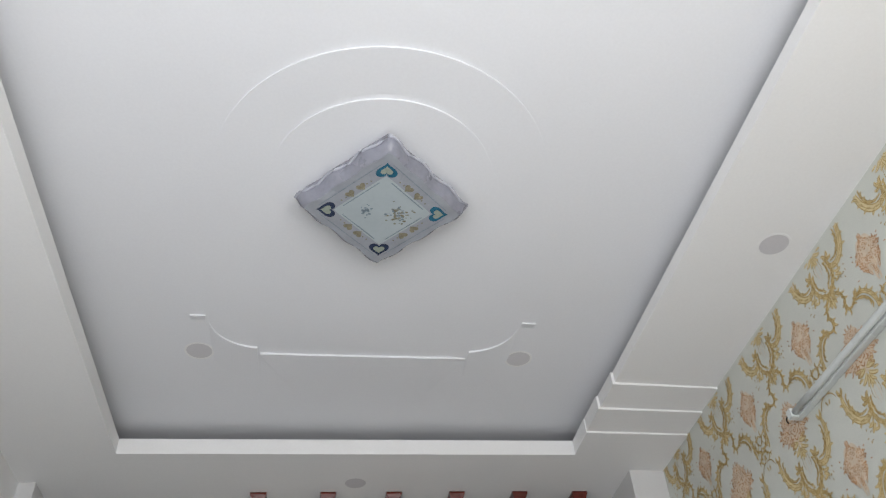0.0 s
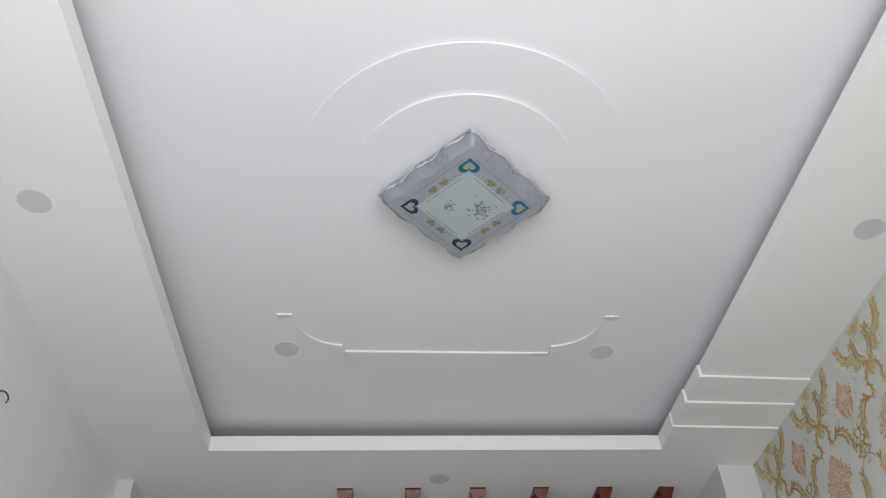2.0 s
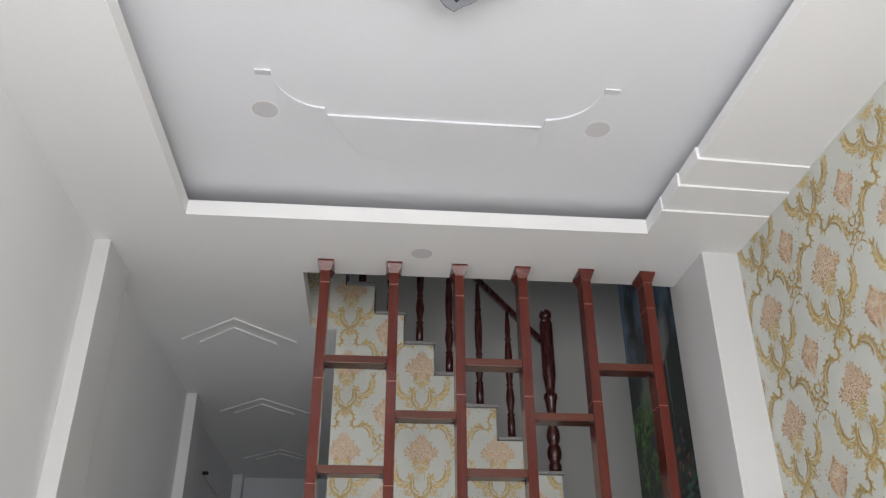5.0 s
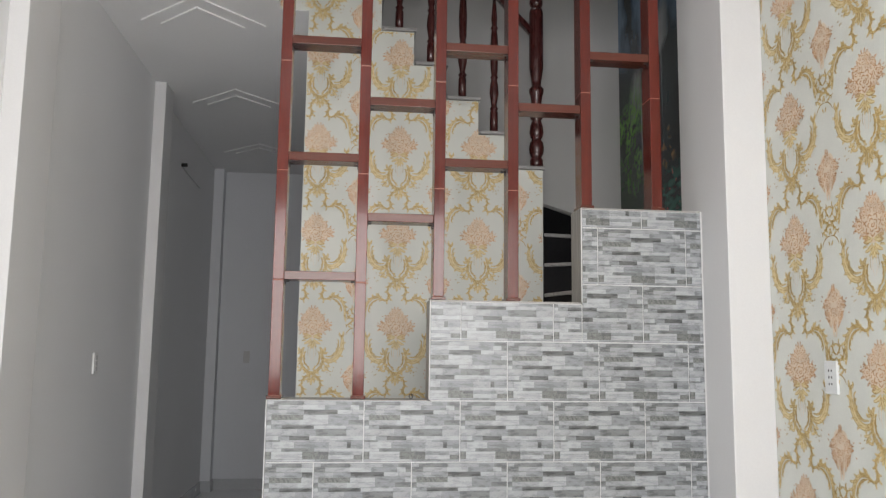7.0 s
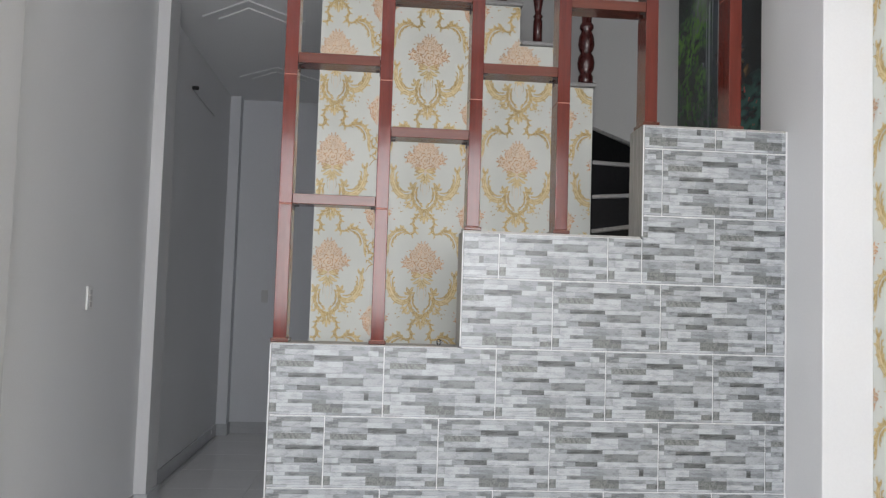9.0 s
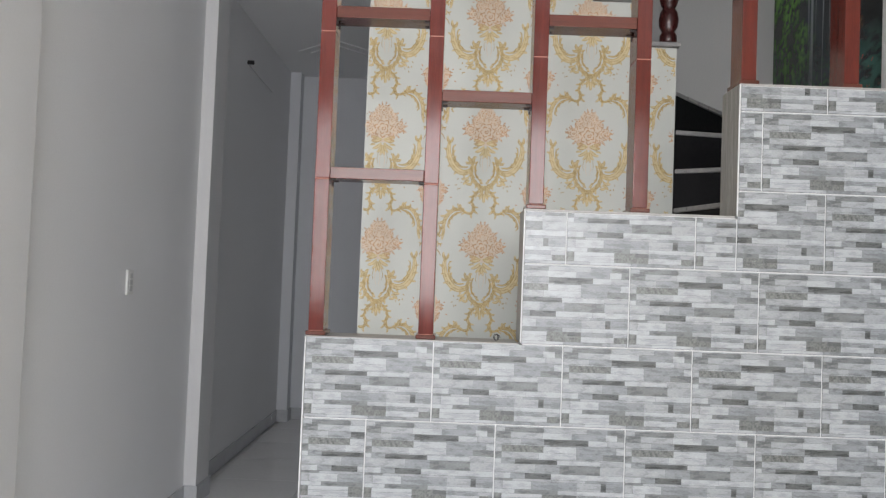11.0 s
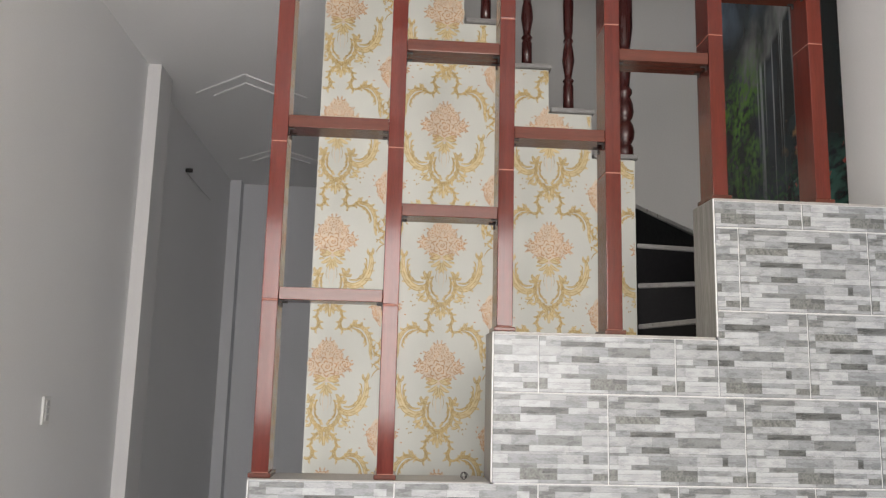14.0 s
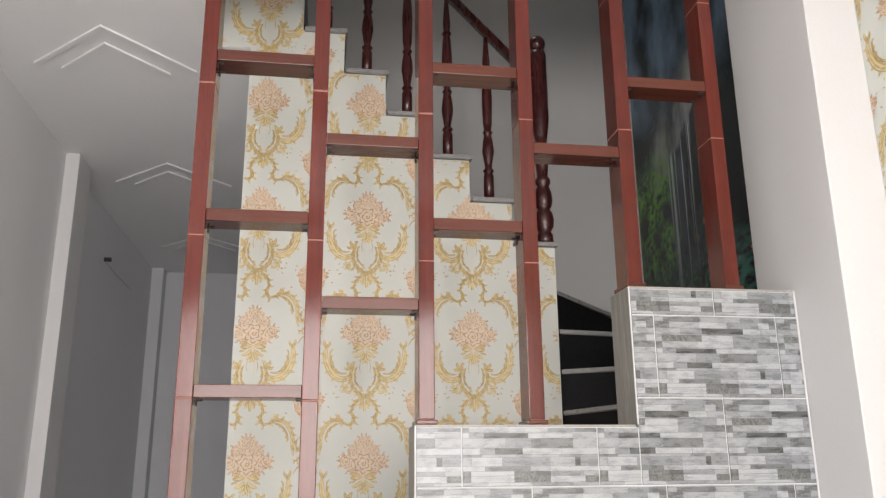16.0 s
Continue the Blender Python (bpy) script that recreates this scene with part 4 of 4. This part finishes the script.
        ribbon(q, curve([(sx * 0.016, -0.100), (sx * 0.022, -0.128), (sx * 0.018, -0.150)], 4), 0.0020, 1, GO)
        # lyre: great arm, leafy head, cartouche
        acanthus([(0.046, -0.142), (0.062, -0.168), (0.094, -0.176), (0.126, -0.158), (0.148, -0.122), (0.157, -0.080), (0.152, -0.044)], 0.027, 0.10, 0.92, 7, 0.024, (-1,), sx)
        acanthus([(0.070, -0.152), (0.100, -0.152), (0.124, -0.132), (0.136, -0.100), (0.138, -0.070)], 0.010, 0.30, 0.95, 4, 0.017, (1,), sx)
        for k, (a, ln) in enumerate(((160, 0.026), (128, 0.034), (98, 0.030), (70, 0.034), (42, 0.030), (14, 0.030), (-22, 0.026), (-70, 0.024))):
            both(0.054, -0.134, ln, ln * 0.38, a, 65 if k % 2 else -55, PA, GO, sx)
        for k, (a, ln) in enumerate(((108, 0.030), (78, 0.034), (48, 0.024), (138, 0.024))):
            both(0.152, -0.052, ln, ln * 0.36, a, 55 if k % 2 else -55, PA, GO, sx)
        acanthus([(0.046, -0.124), (0.056, -0.150), (0.056, -0.182), (0.044, -0.212), (0.018, -0.234), (-0.014, -0.250), (-0.040, -0.270), (-0.050, -0.296)], 0.0155, 0.16, 0.96, 9, 0.022, (1, -1), sx)
        acanthus([(0.034, -0.128), (0.040, -0.158), (0.036, -0.188), (0.020, -0.208)], 0.0065, 0.3, 0.9, 3, 0.013, (-1,), sx)
        for x, y, ln, a, c in ((0.066, -0.196, 0.034, -8, 60), (0.062, -0.210, 0.034, -42, -60), (0.052, -0.226, 0.030, 20, 60), (0.070, -0.184, 0.028, 32, -60), (0.006, -0.222, 0.026, 62, 50), (0.004, -0.240, 0.030, 8, -60),
                               (0.004, -0.254, 0.034, -36, 60), (0.003, -0.262, 0.032, -68, -30), (0.001, -0.266, 0.036, -86, 20)):
            both(x, y, ln, ln * 0.38, a, c, PA, GO, sx)
        # hanging scroll that arches over the next spray
        acanthus([(0.044, -0.276), (0.050, -0.304), (0.040, -0.326), (0.052, -0.348), (0.084, -0.346)], 0.0125, 0.15, 0.9, 5, 0.019, (1, -1), sx)
        acanthus([(0.066, -0.350), (0.098, -0.334), (0.130, -0.340), (0.154, -0.366), (0.166, -0.400), (0.166, -0.436), (0.172, -0.466)], 0.0165, 0.10, 0.80, 7, 0.024, (1,), sx)
        acanthus([(0.088, -0.344), (0.118, -0.354), (0.140, -0.378), (0.150, -0.408)], 0.0085, 0.2, 0.9, 4, 0.017, (-1,), sx)
        for k, (a, ln) in enumerate(((150, 0.026), (115, 0.028), (70, 0.030), (30, 0.032), (-10, 0.026))):
            both(0.104, -0.338, ln, ln * 0.36, a, 60 if k % 2 else -60, PA, GO, sx)
        for k in range(6):
            comma(q, sx * rng.uniform(0.075, 0.115), rng.uniform(-0.245, -0.20), 0.009, 0.0035, rng.uniform(180, 330), 50, GO, 2)
        # strapwork between two bouquets, on the edge of the repeat
        cx = sx * CW / 2
        acanthus([(0.186, -0.402), (0.178, -0.424), (0.190, -0.446), (0.206, -0.452), (0.196, -0.474), (0.180, -0.484)], 0.0085, 0.1, 0.95, 5, 0.014, (1, -1), sx)
        acanthus([(0.219, -0.432), (0.206, -0.420), (0.200, -0.402), (0.206, -0.386)], 0.0065, 0.2, 0.9, 3, 0.012, (1,), sx)
        ribbon(q, curve([(cx, -0.500), (cx - sx * 0.020, -0.503), (cx - sx * 0.036, -0.516), (cx - sx * 0.046, -0.535)], 4), 0.0042, 1, GO)
        for x, y, ln, a, c in ((0.006, -0.462, 0.022, 200, 50), (0.004, -0.474, 0.024, 250, 40), (0.014, -0.404, 0.022, 150, 60), (0.034, -0.484, 0.024, 215, -50), (0.012, -0.520, 0.018, 250, 30), (0.030, -0.444, 0.018, 130, 50)):
            both(-x, y, ln, ln * 0.36, 180 - a, -c, PA, GO, sx, cx)
        # side bouquet
        if sx > 0:
            ribbon(q, curve([(cx, -0.196), (cx, -0.24), (cx, -0.29), (cx, -0.325)], 5), 0.092, 0, PE)
            rose(cx, -0.222, 0.020)
            rose(cx, -0.282, 0.017)
        rose(cx - sx * 0.038, -0.252, 0.019)
        rose(cx - sx * 0.034, -0.292, 0.014)
        for x, y, ln, w, a, c in ((0.003, -0.200, 0.022, 0.008, 94, 30), (0.014, -0.208, 0.026, 0.009, 122, -40), (0.026, -0.230, 0.024, 0.009, 128, 40), (0.050, -0.236, 0.020, 0.008, 140, -40), (0.056, -0.258, 0.020, 0.008, 190, 40),
                                  (0.050, -0.274, 0.026, 0.009, 220, -40), (0.044, -0.300, 0.026, 0.009, 235, 40), (0.020, -0.262, 0.026, 0.009, 255, 30), (0.026, -0.304, 0.034, 0.011, 250, -30), (0.012, -0.300, 0.040, 0.012, 258, 20),
                                  (0.003, -0.306, 0.046, 0.012, 266, 15), (0.066, -0.262, 0.016, 0.005, 165, 40), (0.008, -0.330, 0.040, 0.009, 262, -15)):
            both(-x, y, ln, w, 180 - a, -c, PE, PI if y > -0.325 else None, sx, cx)
        for k in range(9):
            comma(q, cx - sx * rng.uniform(0.03, 0.085), rng.uniform(-0.32, -0.185), 0.009, 0.0042, rng.uniform(0, 360), 40, PI, 2)
    return q


MOTIF = motif()


def print_pattern(name, parent, place, origin, cols, rows, inside, label, wider=1.0):
    """Repeats the motif over a wall; place(u, v, lift) gives the world point."""
    verts, faces, mats = [], [], []
    for c in cols:
        for r in rows:
            ou, ov = origin[0] + c * CW * wider, origin[1] + r * CH
            for stroke, (quad, layer, mat) in enumerate(MOTIF):
                cu, cv = sum(p[0] for p in quad) / 4 * wider + ou, sum(p[1] for p in quad) / 4 + ov
                if inside(cu, cv):
                    base_index = len(verts)
                    verts += [place(p[0] * wider + ou, p[1] + ov, 0.0004 + 0.0006 * layer + 2e-7 * stroke) for p in quad]
                    faces.append((base_index, base_index + 1, base_index + 2, base_index + 3))
                    mats.append(mat)
    me = bpy.data.meshes.new(name)
    me.from_pydata(verts, [], faces)
    for m in (GOLD, PALE, PINK, PEACH):
        me.materials.append(m)
    me.polygons.foreach_set("material_index", mats)
    ob = new(name, me)
    ob.parent = parent
    return tagged(ob, label, kind="stuff")


def on_stair_wall(u, v):
    if not (-0.230 < u < SX - 0.018) or v < FLOOR + 0.05:
        return VX0 - 0.3 < u <= -0.230 and v > CEILING + 0.02
    k = max(0, math.ceil((SX - 0.014 - u) / RUN) - 1)
    return v < SZ + RISE * k - 0.028


print_pattern("damask_print", wall_under_stair, lambda u, v, h: (u, SY - h, v), (-0.158, 1.826), range(-1, 4), range(-4, 5), on_stair_wall, "gold scrolls and pink flowers printed on pale paper")
print_pattern("damask_print", wall_right, lambda u, v, h: (RIGHT - h, -u, v), (-3.762, 1.642), range(-1, 9), range(-3, 5),
              lambda u, v: -3.955 < u < 0.1 and FLOOR + 0.12 < v < CEILING - 0.004, "gold scrolls and pink flowers printed on pale paper", 1.095)

# ---- floor tiles ----
bm = bmesh.new()
box(bm, -0.2985, 0.2985, -0.2985, 0.2985, -0.008, 0.0)
floor_mesh = bpy.data.meshes.new("floor_tile")
bm.to_mesh(floor_mesh)
bm.free()
floor_mesh.materials.append(FLOORTILE)
for c in range(6):
    for r in range(16):
        ob = new("floor_tile", floor_mesh)
        ob.parent = floor
        ob.location = (LEFT + 0.3 + 0.6 * c, 0.2 + 0.6 * r, FLOOR)
